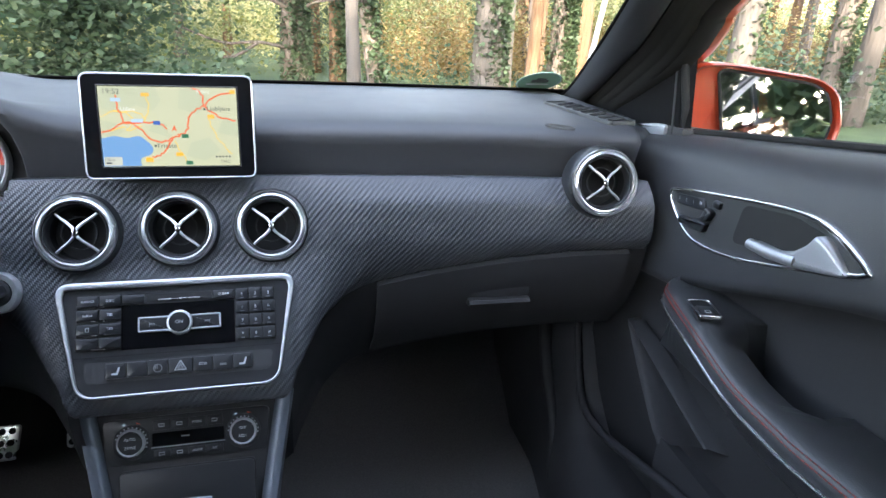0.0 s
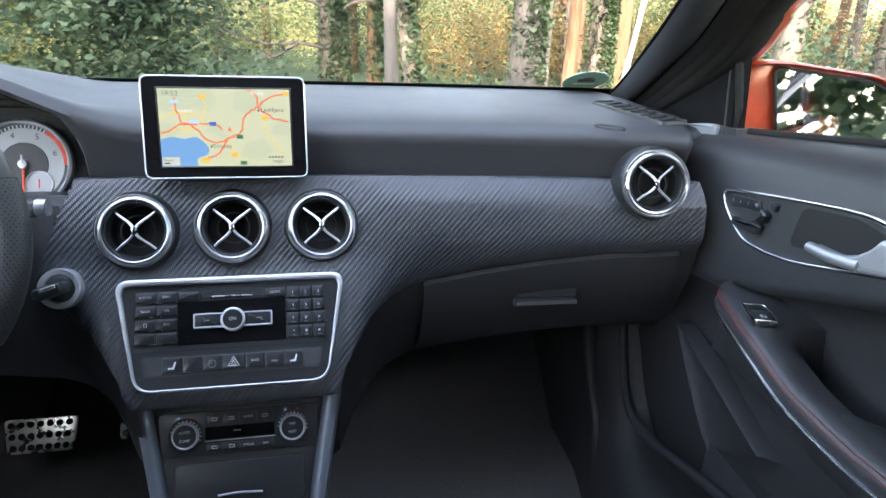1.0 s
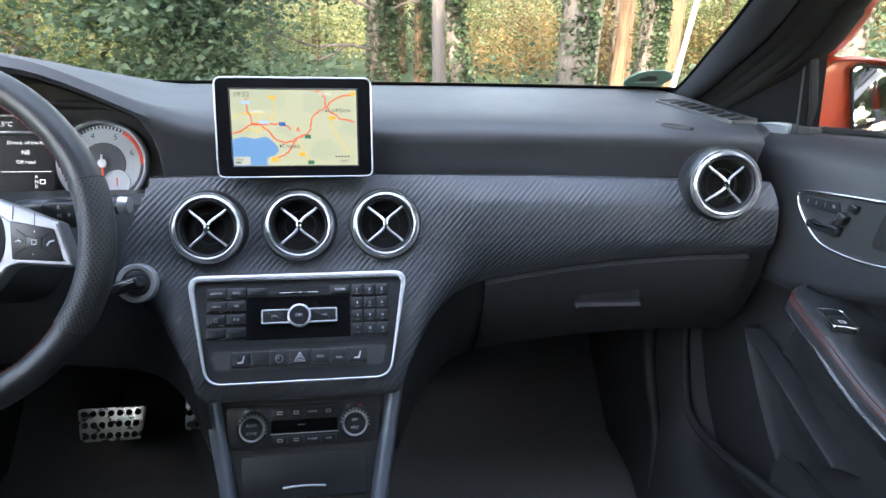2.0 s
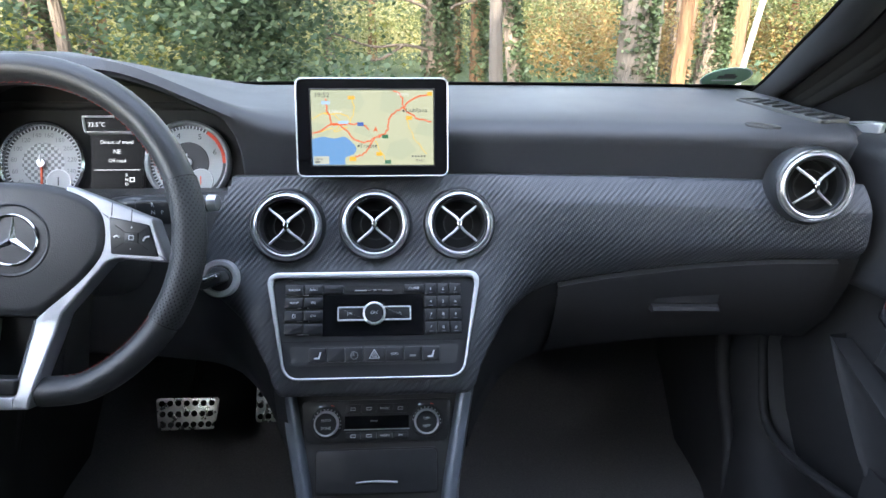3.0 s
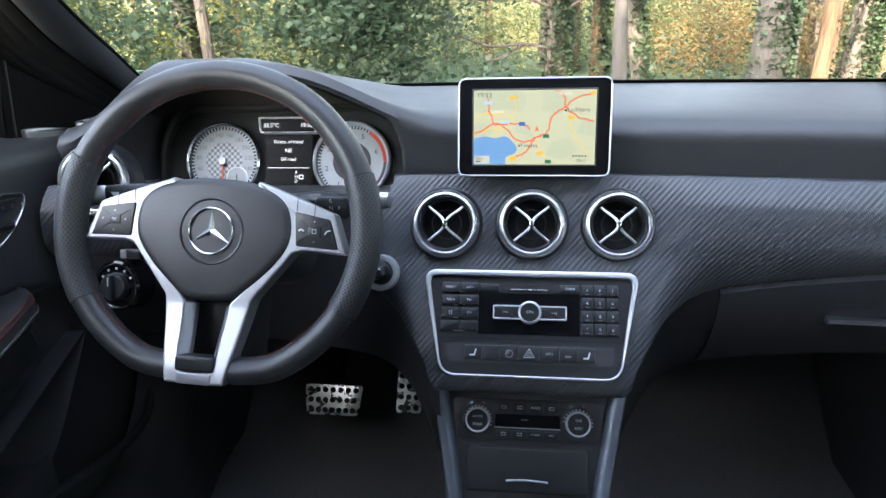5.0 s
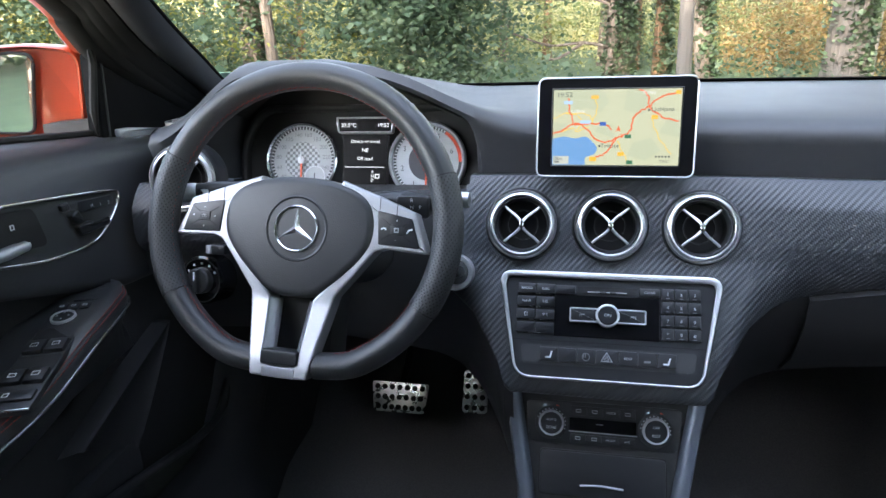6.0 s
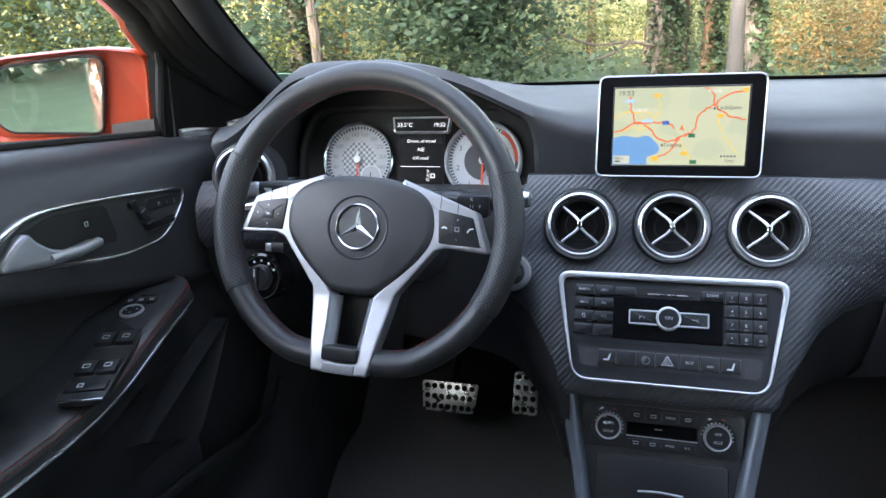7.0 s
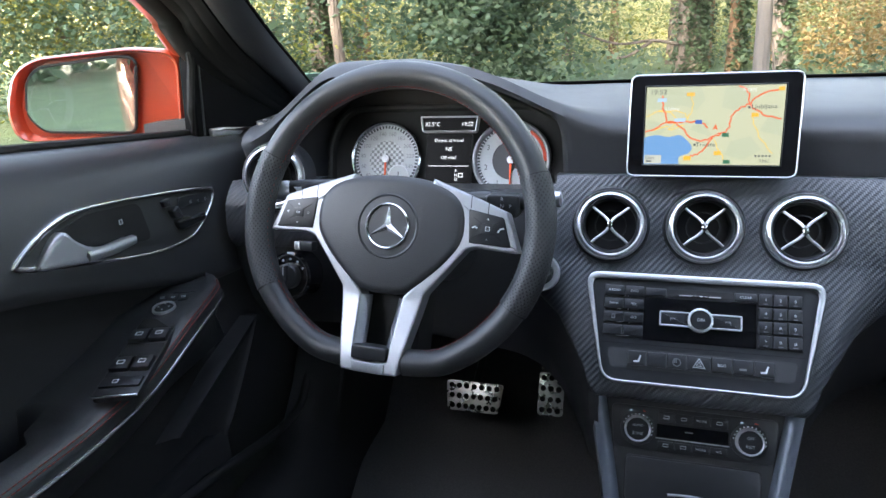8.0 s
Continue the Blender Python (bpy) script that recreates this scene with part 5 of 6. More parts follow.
# silver spokes: two side horns that run down into a V, which comes forward over the rim
def rise(bm):
    for y in (-0.085, -0.10, -0.115, -0.13, -0.145, -0.158):
        bmesh.ops.bisect_plane(bm, geom=bm.verts[:] + bm.edges[:] + bm.faces[:], plane_co=(0, y, 0), plane_no=(0, 1, 0))
    for v in bm.verts:
        v.co.z += 0.021 * ease(-0.070, -0.172, v.co.y)
    return bm


for s in (-1, 1):
    horn = [(0.050, 0.0590), (0.094, 0.0440), (0.1400, 0.0270), (0.157, -0.0175), (0.150, -0.0185), (0.107, -0.0165), (0.096, -0.020), (0.052, -0.0765), (0.0345, -0.1710), (0.0, -0.1720),
            (0.0, -0.159), (0.0205, -0.157), (0.026, -0.082), (0.046, -0.060), (0.070, -0.037), (0.086, -0.014), (0.090, 0.008), (0.084, 0.030), (0.048, 0.050)]
    o = [(s * x, y) for x, y in horn]
    spoke = part("spoke", rise(slab(rounded(o, 0.002, 3), -0.012, 0.012, 0.0026, steps=2)), SPOKEMETAL, wheel, "satin silver spoke", sharp=14)
    # the inner flank of the lower spoke slopes back towards the column
    rows = []
    for u in stations(0, 1, 8):
        p = Vector((0.0258, -0.084)).lerp(Vector((0.0206, -0.1565)), u)
        z = 0.0115 + 0.021 * ease(-0.070, -0.172, p.y)
        rows.append([(s * p.x, p.y, z), (s * (p.x - 0.0035), p.y, z - 0.0035), (s * (p.x - 0.0072), p.y, z - 0.011), (s * (p.x - 0.0078), p.y, z - 0.018)])
    part("spoke_flank", loft(rows), SPOKEMETAL, spoke, "sloping inner flank", sharp=20)
    quad = rounded([(s * 0.099, -0.0115), (s * 0.1475, -0.0130), (s * 0.1365, 0.0200), (s * 0.0955, 0.0270)], 0.002, 3)
    kp = part("key_pad", slab(quad, 0.005, 0.0135, 0.0008), KEYCAP, wheel, "black key pad on a spoke")
    cx, cy = s * 0.1195, 0.0060
    part("joint", box(0.0007, 0.042, 0.0006, 0, c=(0, 0, 0.0137)), DEEP, kp, m=pose(cx, cy, 0, 0, 0, 55))
    part("joint", box(0.0007, 0.042, 0.0006, 0, c=(0, 0, 0.0137)), DEEP, kp, m=pose(cx, cy, 0, 0, 0, -55))
    part("middle_key", slab(rounded(rect(0.014, 0.011), 0.001), 0.013, 0.0146, 0.0005), KEYCAP, kp, m=pose(cx, cy, 0))
    for ch_, dx, dy, tn in ((("OK", 0, 0, 0), ("^", 0, 0.0095, 0), ("^", 0, -0.0115, 180), ("<", -0.014, 0, 0), (">", 0.014, 0, 0)) if s < 0 else (("+", 0, 0.0105, 0), ("-", 0, -0.0115, 0))):
        lettering(ch_, 0.0052 if ch_ != "OK" else 0.0042, cx + dx, cy + dy, 0.0150, LEGEND, kp, turn=tn)
    if s > 0:
        part("phone_mark", tube([(cx + 0.012, cy - 0.003, 0.0142), (cx + 0.0145, cy + 0.001, 0.0142), (cx + 0.0185, cy + 0.002, 0.0142)], 0.0010, 6), LEGEND, kp, "white receiver symbol")
        part("phone_mark", tube([(cx - 0.018, cy, 0.0142), (cx - 0.015, cy + 0.0016, 0.0142), (cx - 0.012, cy, 0.0142)], 0.0010, 6), LEGEND, kp)
        part("mute_mark", hoop(rect(0.005, 0.005, cx, cy), 0.0008, 0.0146, 0.0151, 0.0001), LEGEND, kp)
    part("upper_key_joint", box(0.0008, 0.0130, 0.0006, 0, c=(s * 0.1180, 0.0290, 0.0120)), DEEP, spoke)
    part("upper_key_joint", box(0.0008, 0.0140, 0.0006, 0, c=(s * 0.0975, 0.0350, 0.0120)), DEEP, spoke)
part("foot_bridge", slab(rounded(rect(0.040, 0.0125, 0, -0.1652), 0.002), 0.016, 0.0336, 0.0012), SPOKEMETAL, wheel, "satin silver bridge at the rim foot")
part("column_cover", box(0.090, 0.115, 0.06, 0.012, c=(-0.001, -0.105, -0.045)), DEEP, wheel, "black plastic behind the spokes")
part("foot_plate", slab(rounded(rect(0.044, 0.0165, 0, -0.1485), 0.004), 0.012, 0.0345, 0.002), SATIN, wheel, "dark grey foot plate")
part("column", lathe([(0.05, -0.03), (0.055, -0.10), (0.06, -0.28), (0, -0.28)], 24), PLASTIC, wheel, "black steering column", m=pose(0, -0.01, 0))

# stalks, ignition lock and light switch
stalk = thing("indicator_stalk", pose(-0.50, 0.86, 0.965), "black column stalk with a bright ring", "stalk")
part("lever", tube([(-0.413, 0.86, 0.958), (-0.455, 0.83, 0.979), (-0.49, 0.816, 0.980), (-0.512, 0.809, 0.979)], [0.008, 0.0095, 0.0105, 0.0105], 14), SATIN, stalk, world=True)
part("end_cap", tube([(-0.511, 0.809, 0.979), (-0.514, 0.808, 0.979), (-0.531, 0.804, 0.978), (-0.534, 0.803, 0.978)], [0.0105, 0.0115, 0.0112, 0.0090], 14), SILVER, stalk, "bright end cap", world=True)
part("lever_mark", box(0.012, 0.0006, 0.006, 0, c=(-0.498, 0.8025, 0.981)), LEGEND, stalk, "white wiper symbol", world=True)
stalk = thing("gear_stalk", pose(-0.22, 0.86, 0.96), "black selector stalk with white gear letters", "stalk")
part("lever", tube([(-0.300, 0.87, 0.955), (-0.262, 0.845, 0.963), (-0.225, 0.835, 0.962), (-0.178, 0.832, 0.968)], [0.010, 0.012, 0.011, 0.009], 14), SATIN, stalk, world=True)
part("end_cap", tube([(-0.179, 0.832, 0.968), (-0.169, 0.831, 0.9685)], [0.0100, 0.0090], 14), RINGMETAL, stalk, "bright end button", world=True)
mk = face_frame(-0.236, 0.815, 0.9625, 8)
part("paddle", slab(rounded(rect(0.040, 0.028), 0.006), -0.022, 0.0, 0.003), SATIN, stalk, "broad black selector paddle", m=mk, world=True)
for ch_, dx, dy in (("R", 0.0, 0.0085), ("N", 0.0, 0.0), ("D", 0.0, -0.0085), ("P", 0.010, 0.0)):
    lettering(ch_, 0.0062, dx, dy, 0.0006, LEGEND, stalk, m=mk, world=True)
lock = thing("ignition_lock", face_frame(-0.206, 0.921, 0.838, 20), "ignition lock with the key in it inside a silver ring", "ignition lock")
part("lock_ring", lathe([(0.0255, -0.02), (0.0255, 0.004), (0.0240, 0.006), (0.0185, 0.005), (0.0165, 0.001)], 40), SILVER, lock, "wide silver ring")
part("lock_core", lathe([(0.0170, 0.001), (0.0165, 0.004), (0.012, 0.006), (0, 0.006)], 32), SATIN, lock, "black lock core")
part("key_grip", slab(rounded(rect(0.034, 0.015, -0.004, 0), 0.006), 0.004, 0.035, 0.004), SATIN, lock, "black key grip", m=pose(0, 0, 0, 0, 0, 20))
part("key_band", slab(rounded(rect(0.020, 0.005, -0.002, 0.002), 0.002), 0.034, 0.0365, 0.001), CHROME, lock, "chrome band", m=pose(0, 0, 0, 0, 0, 20))
switch = thing("light_switch", face_frame(-0.566, 0.868, 0.832, 15, -4), "round black light switch on the dash", "light switch")
part("switch_base", lathe([(0.036, -0.03), (0.0350, 0.003), (0.0320, 0.005), (0.0300, 0.003), (0, 0.003)], 40), PIANO, switch, "glossy black base")
part("bright_rim", lathe([(0.0318, 0.003), (0.0318, 0.0058), (0.0300, 0.0058), (0.0300, 0.003)], 40), CHROME, switch, "bright rim")
part("rotary_knob", lathe([(0.0190, 0.003), (0.0185, 0.012), (0.0165, 0.014), (0, 0.014)], 32), SATIN, switch, "round knob")
part("knob_bar", box(0.0085, 0.034, 0.010, 0.003, c=(0, 0, 0.016)), SATIN, switch, "raised grip bar")
part("pointer", box(0.002, 0.012, 0.0006, 0, c=(0, 0.008, 0.0213)), LEGEND, switch)
for a in (-60, -30, 0, 30, 60):
    part("dial_mark", box(0.003, 0.003, 0.0004, 0, c=(0, 0.0245, 0.0034)), LEGEND, switch, m=pose(0, 0, 0, 0, 0, a))
adjuster = thing("headlamp_adjuster", face_frame(-0.545, 0.890, 0.872, 15, -4), "small black lever with a silver face above the light switch", "lever")
part("lever", box(0.030, 0.014, 0.016, 0.003, c=(0, 0, 0.004)), SATIN, adjuster)
part("lever_face", box(0.009, 0.012, 0.004, 0.001, c=(-0.010, 0, 0.012)), SILVER, adjuster, "silver face")

# ---- pedals ----
def build_pedal(name, m, w, h, cols, rows_n, label):
    ped = thing(name, m, label, "pedal")
    part("pedal_plate", slab(rounded([(-w / 2, h / 2), (-w / 2 * 0.88, -h / 2), (w / 2 * 0.88, -h / 2), (w / 2, h / 2)] if cols > 4 else rect(w, h), 0.008), -0.008, 0.0, 0.002), STEEL, ped, "brushed steel plate")
    for r in range(rows_n):
        for c in range(cols):
            f = 1.0 if cols < 4 else 1 - 0.10 * r / max(1, rows_n - 1)
            x = (c - (cols - 1) / 2) * w * 0.92 / cols * f
            y = h / 2 - h * (r + 0.5) / rows_n
            part("stud", lathe([(0.0058, -0.001), (0.0056, 0.0022), (0.0046, 0.0030), (0, 0.0030)], 12), RUBBER, ped, "black rubber stud", m=pose(x, y, 0))
    part("pedal_arm", tube([(0, 0.01, -0.008), (0, 0.06, -0.05), (0, 0.22, -0.12)], 0.009, 8), SATIN, ped, "dark pedal arm")
    return ped


build_pedal("brake_pedal", face_frame(-0.385, 1.187, 0.447, 30), 0.120, 0.060, 7, 3, "wide brushed steel brake pedal with rubber studs")
build_pedal("accelerator_pedal", face_frame(-0.230, 1.204, 0.463, 32), 0.050, 0.084, 3, 4, "narrow brushed steel accelerator pedal with rubber studs")

# ---- door mirrors outside ----
def build_mirror(s):
    mir = thing("door_mirror", pose(s * 0.88, 0.98, 1.0), "orange-red painted door mirror beside the window", "wing mirror", "door mirrors")
    if s > 0:
        rim = [(0.757, 0.999, 1.012), (0.824, 0.972, 1.0), (0.971, 0.914, 1.003), (0.981, 0.911, 1.043), (0.966, 0.916, 1.094), (0.935, 0.928, 1.114), (0.806, 0.980, 1.130), (0.752, 1.001, 1.126)]
        pane = [(0.817, 0.972, 1.008), (0.956, 0.919, 1.013), (0.962, 0.917, 1.05), (0.949, 0.922, 1.092), (0.926, 0.932, 1.104), (0.807, 0.979, 1.118), (0.799, 0.982, 1.113)]
        mid, lean, foot, swing = Vector((0.865, 0.955, 1.063)), 1.7, 1.010, 0.017
    else:
        rim = [(0.790, 0.974, 1.022), (0.864, 0.944, 1.020), (1.034, 0.876, 1.026), (1.040, 0.874, 1.074), (1.018, 0.883, 1.132), (0.984, 0.896, 1.153), (0.842, 0.953, 1.161), (0.775, 0.980, 1.150)]
        pane = [(0.866, 0.944, 1.030), (0.995, 0.892, 1.041), (1.013, 0.885, 1.068), (1.000, 0.890, 1.120), (0.980, 0.898, 1.138), (0.870, 0.943, 1.148), (0.842, 0.953, 1.144)]
        mid, lean, foot, swing = Vector((0.905, 0.928, 1.088)), -1.5, 1.030, 0.0
    edge = rounded(rim, 0.026, 6)
    turned = Vector((0.25, 0.97, 0)).normalized()

    def at(q, f, d):
        p = mid + (q - mid) * f + turned * d
        return (s * p.x, p.y, p.z)

    rings = [(0.90, 0.016), (0.91, 0.004), (0.955, -0.003), (0.99, 0.0), (1.01, 0.012), (1.0, 0.035), (0.95, 0.062), (0.84, 0.086), (0.64, 0.103), (0.36, 0.112), (0.08, 0.114)]
    part("housing", loft([[at(q, f, d) for q in edge] for f, d in rings], around=True, caps=True), PAINT, mir, "orange-red painted housing", world=True, sharp=50)
    glass = rounded([Vector(q) for q in pane], 0.014, 5)
    tip = math.tan(radians(lean))
    glass = [Vector((q.x, q.y + 0.002 + (q.z - mid.z) * tip - (q.x - mid.x) * swing, q.z)) for q in glass]
    bm = loft([[(s * q.x, q.y + d, q.z) for q in glass] for d in (0.0, 0.004)], around=True, caps=True)
    part("mirror_glass", bm, MIRROR, mir, "silvered mirror glass", world=True, sharp=20)
    line = [(s * (mid.x + (q.x - mid.x) * 1.01), q.y + 0.002, mid.z + (q.z - mid.z) * 1.01) for q in glass]
    part("glass_edge", tube(line, 0.0028, 8, closed=True), RUBBER, mir, "black glass edge", world=True)
    rows = []
    for x, h in ((0.735, 0.020), (0.77, 0.018), (0.82, 0.014)):
        rows.append([(s * (x + (0.02 if s < 0 else 0)), 0.965 - 0.3 * (x - 0.74) + yy, foot + zz * h) for yy, zz in ((0, -1), (-0.002, 0), (0, 1), (0.06, 1), (0.07, 0), (0.06, -1))])
    part("mirror_foot", loft(rows, around=True, caps=True), PLASTIC, mir, "black mirror foot", world=True)
    return mir


build_mirror(1)
build_mirror(-1)

# green badge on the windscreen
badge = thing("windscreen_badge", pose(0.622, 1.276, 1.069, 152, 0, 0), "round pale green badge stuck inside the windscreen", "sticker")
part("badge_disc", lathe([(0, 0.0006), (0.044, 0.0006), (0.044, -0.0006), (0, -0.0006)], 48), GREENFILM, badge)
part("badge_rim", lathe([(0.0435, 0.0008), (0.0415, 0.0010), (0.0415, 0.0006)], 48), LEGEND, badge, "pale rim")
part("badge_print", slab(rounded(rect(0.034, 0.012, 0, 0.004), 0.002), 0.0006, 0.0012), DIALDARK, badge, "dark printed block")
part("badge_print", slab(rounded(rect(0.020, 0.006, 0, 0.014), 0.002), 0.0006, 0.0012), DIALDARK, badge, "dark printed block")
part("writing_bar", box(0.044, 0.005, 0.0006, 0, c=(0, -0.010, 0.001)), LEGEND, badge, "pale bar of small print")
plate = thing("parking_card", pose(-0.676, 1.262, 1.080, 150, 0, 0), "small pale green card low in the windscreen corner", "card")
part("card", slab(rounded(rect(0.075, 0.05), 0.003), -0.0005, 0.0005), GREENFILM, plate)
part("writing_bar", box(0.05, 0.004, 0.0006, 0, c=(0, 0.008, 0.001)), LEGEND, plate)

# ---- the wood outside ----
def leaf_mat(name, a, b, trans=0.45):
    m = bpy.data.materials.new(name)
    m.use_nodes = True
    nt = m.node_tree
    bsdf = nt.nodes["Principled BSDF"]
    geo, ramp = nt.nodes.new("ShaderNodeNewGeometry"), nt.nodes.new("ShaderNodeMixRGB")
    ramp.inputs[1].default_value, ramp.inputs[2].default_value = (*a, 1), (*b, 1)
    nt.links.new(geo.outputs["Random Per Island"], ramp.inputs[0])
    nt.links.new(ramp.outputs[0], bsdf.inputs["Base Color"])
    bsdf.inputs["Roughness"].default_value = 0.55
    tl, mix, out = nt.nodes.new("ShaderNodeBsdfTranslucent"), nt.nodes.new("ShaderNodeMixShader"), nt.nodes["Material Output"]
    nt.links.new(ramp.outputs[0], tl.inputs["Color"])
    mix.inputs[0].default_value = trans
    nt.links.new(bsdf.outputs[0], mix.inputs[1])
    nt.links.new(tl.outputs[0], mix.inputs[2])
    nt.links.new(mix.outputs[0], out.inputs["Surface"])
    return m


# BRIGHT, GOLD and DAPPLED carry sunlight in the leaf colour
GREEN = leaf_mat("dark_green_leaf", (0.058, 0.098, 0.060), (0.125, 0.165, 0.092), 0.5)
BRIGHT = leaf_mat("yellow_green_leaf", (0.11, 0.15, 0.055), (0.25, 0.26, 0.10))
GOLD = leaf_mat("sun_tinted_gold_leaf", (0.40, 0.39, 0.18), (0.52, 0.47, 0.24), 0.62)
DAPPLED = leaf_mat("painted_dapple_leaf", (0.13, 0.145, 0.030), (0.27, 0.25, 0.060))
IVY = leaf_mat("ivy_leaf", (0.035, 0.060, 0.028), (0.075, 0.105, 0.048), 0.2)
BRACKEN = leaf_mat("orange_bracken", (0.22, 0.14, 0.055), (0.34, 0.23, 0.09))
BARK = mat("grey_brown_bark", (0.13, 0.10, 0.08), 0.9, var=0.45, scale=7, bump=1.0, grain=30)
PINE = mat("orange_pine_bark", (0.155, 0.088, 0.048), 0.9, var=0.4, scale=6, bump=1.0, grain=26)
PALE = mat("pale_bark", (0.088, 0.073, 0.062), 0.85, var=0.35, scale=8, bump=0.8, grain=28)
GRASS = mat("mown_grass", (0.070, 0.100, 0.038), 0.9, var=0.5, scale=2.5, bump=1.0, grain=25)
for mm in (BARK, PINE, PALE):
    # bark runs in long upright ridges
    nodes, links = mm.node_tree.nodes, mm.node_tree.links
    stretch = nodes.new("ShaderNodeMapping")
    stretch.inputs["Scale"].default_value = (1.0, 1.0, 0.22)
    coord = next(n for n in nodes if n.type == "TEX_COORD")
    links.new(coord.outputs["Object"], stretch.inputs["Vector"])
    for n in nodes:
        if n.type in ("TEX_NOISE", "TEX_VORONOI"):
            links.new(stretch.outputs["Vector"], n.inputs["Vector"])
for mm, d in ((BARK, 0.02), (PINE, 0.02), (PALE, 0.012), (GRASS, 0.02)):
    for node in mm.node_tree.nodes:
        if node.type == "BUMP":
            node.inputs["Distance"].default_value = d
rng = np.random.default_rng(7)


def leaves_mesh(name, centres, size, flat=0.5):
    """Small pointed leaves, one quad each, round the given places."""
    n = len(centres)
    yaw, tilt, spin = rng.uniform(0, 2 * np.pi, n), rng.normal(0, flat, n), rng.normal(0, flat, n)
    s = size * rng.uniform(0.6, 1.4, n)
    along = np.stack([np.cos(yaw) * np.cos(tilt), np.sin(yaw) * np.cos(tilt), np.sin(tilt)], 1)
    side = np.stack([-np.sin(yaw) * np.cos(spin), np.cos(yaw) * np.cos(spin), np.sin(spin)], 1)
    l, w = along * s[:, None], side * s[:, None] * 0.44
    v = np.stack([centres, centres + l * 0.45 + w, centres + l, centres + l * 0.45 - w], 1).reshape(-1, 3)
    me = bpy.data.meshes.new(name)
    me.from_pydata(v.tolist(), [], np.arange(4 * n).reshape(-1, 4).tolist())
    return me


def clumps(middle, spread, n_clump, per, r):
    c = np.array(middle) + rng.normal(0, 1, (n_clump, 3)) * np.array(spread) * 0.5
    rr = r * rng.uniform(0.5, 1.3, n_clump)
    p = c[:, None] + rng.normal(0, 1, (n_clump, per, 3)) * rr[:, None, None] * np.array([1, 1, 0.7])
    p = p.reshape(-1, 3)
    return p[p[:, 2] > 0.02]


def leafy(name, p, size, material, parent=None, label="", category="", kind=""):
    me = leaves_mesh(name, p, size)
    me.materials.append(material)
    ob = new(name, me)
    if parent is not None:
        ob.parent = parent
        ob.matrix_parent_inverse = parent.matrix_basis.inverted()
    return tagged(ob, label, category, kind=kind)


def trunk_bm(x, y, h, r, lean_x, lean_y, n=14, wob=0.04):
    pts, rad = [], []
    for k in range(n + 1):
        u = k / n
        pts.append((x + lean_x * h * u + wob * math.sin(5 * u + x * 3), y + lean_y * h * u + wob * math.cos(4 * u + y), -0.15 + (h + 0.15) * u))
        rad.append(r * (1.0 - 0.72 * u) * (1 + 0.35 * math.exp(-u * 14)))
    bm = tube(pts, rad, 12)
    for v in bm.verts:
        v.co += Vector(noise.noise_vector(v.co * 2.2)) * r * 0.18
    return bm, pts


def tree(x, y, h, r, bark, lean=(0, 0), crown=BRIGHT, ivy=0, label="", leaves=2500, spread=1.6, low=0.45, leaf=0.13):
    t = thing("tree", pose(x, y, 0), label, "tree", "trees at the edge of the wood")
    bm, pts = trunk_bm(x, y, h, r, *lean)
    part("trunk", bm, bark, t, world=True)
    for k in range(6):
        q = Vector(pts[6 + k])
        a = rng.uniform(0, 6.28)
        e = q + Vector((math.cos(a), math.sin(a), 0.45)) * h * 0.16
        part("limb", tube([q, q.lerp(e, 0.5) + Vector((0, 0, -0.03 * h * 0.3)), e], [r * 0.30, r * 0.2, r * 0.06], 6), bark, t, world=True)
    c = Vector(pts[-3])
    leafy("crown", clumps((c.x, c.y, h * (low + 1) / 2 + 0.4), (spread, spread, h * (1 - low) * 0.55), leaves // 30, 30, 0.34), leaf, crown, t)
    if ivy:
        n = ivy * 4
        u, a = rng.uniform(0.0, 0.33, n), rng.uniform(0, 2 * np.pi, n)
        a = np.where(rng.uniform(0, 1, n) < 0.7, a * 0.5 - 1.9, a)
        i = u * (len(pts) - 1)
        i0 = np.minimum(i.astype(int), len(pts) - 2)
        P = np.array(pts)
        base = P[i0] + (P[i0 + 1] - P[i0]) * (i - i0)[:, None]
        rad = r * (1.02 - 0.7 * u) + rng.uniform(0, 0.07, n)
        p = base + np.stack([np.cos(a) * rad, np.sin(a) * rad, rng.uniform(-0.1, 0.1, n)], 1)
        leafy("ivy", p, 0.062, IVY, t, "dark green ivy on the trunk")
    return t


tagged(part("ground", loft([[(x, y, 0.0) for x in np.concatenate([-np.geomspace(900, 30, 5), np.linspace(-24, 24, 25), np.geomspace(30, 900, 5)])] for y in np.concatenate([-np.geomspace(900, 30, 5), np.linspace(-24, 30, 28), np.geomspace(40, 900, 5)])]), GRASS),
       "mown grass beside the car that runs under the trees", "ground", kind="structure")

DRYGRASS = mat("dry_golden_grass", (0.40, 0.34, 0.15), 0.9, var=0.5, scale=1.6, bump=1.0, grain=9)
rows = [[(x, y, z + 0.5 * noise.noise(Vector((x * 0.11, y * 0.2, 3.1)))) for x in np.linspace(-46, 60, 54)] for y, z in ((22.5, -0.6), (24, 0.4), (26, 1.6), (28, 2.9), (30, 4.3), (32, 5.6), (34, 6.8), (36, 7.8), (39, 8.6), (44, 9.0), (60, 9.0))]
tagged(part("hillside", loft(rows), DRYGRASS), "bank of dry golden grass rising behind the trees", "hillside", kind="structure")

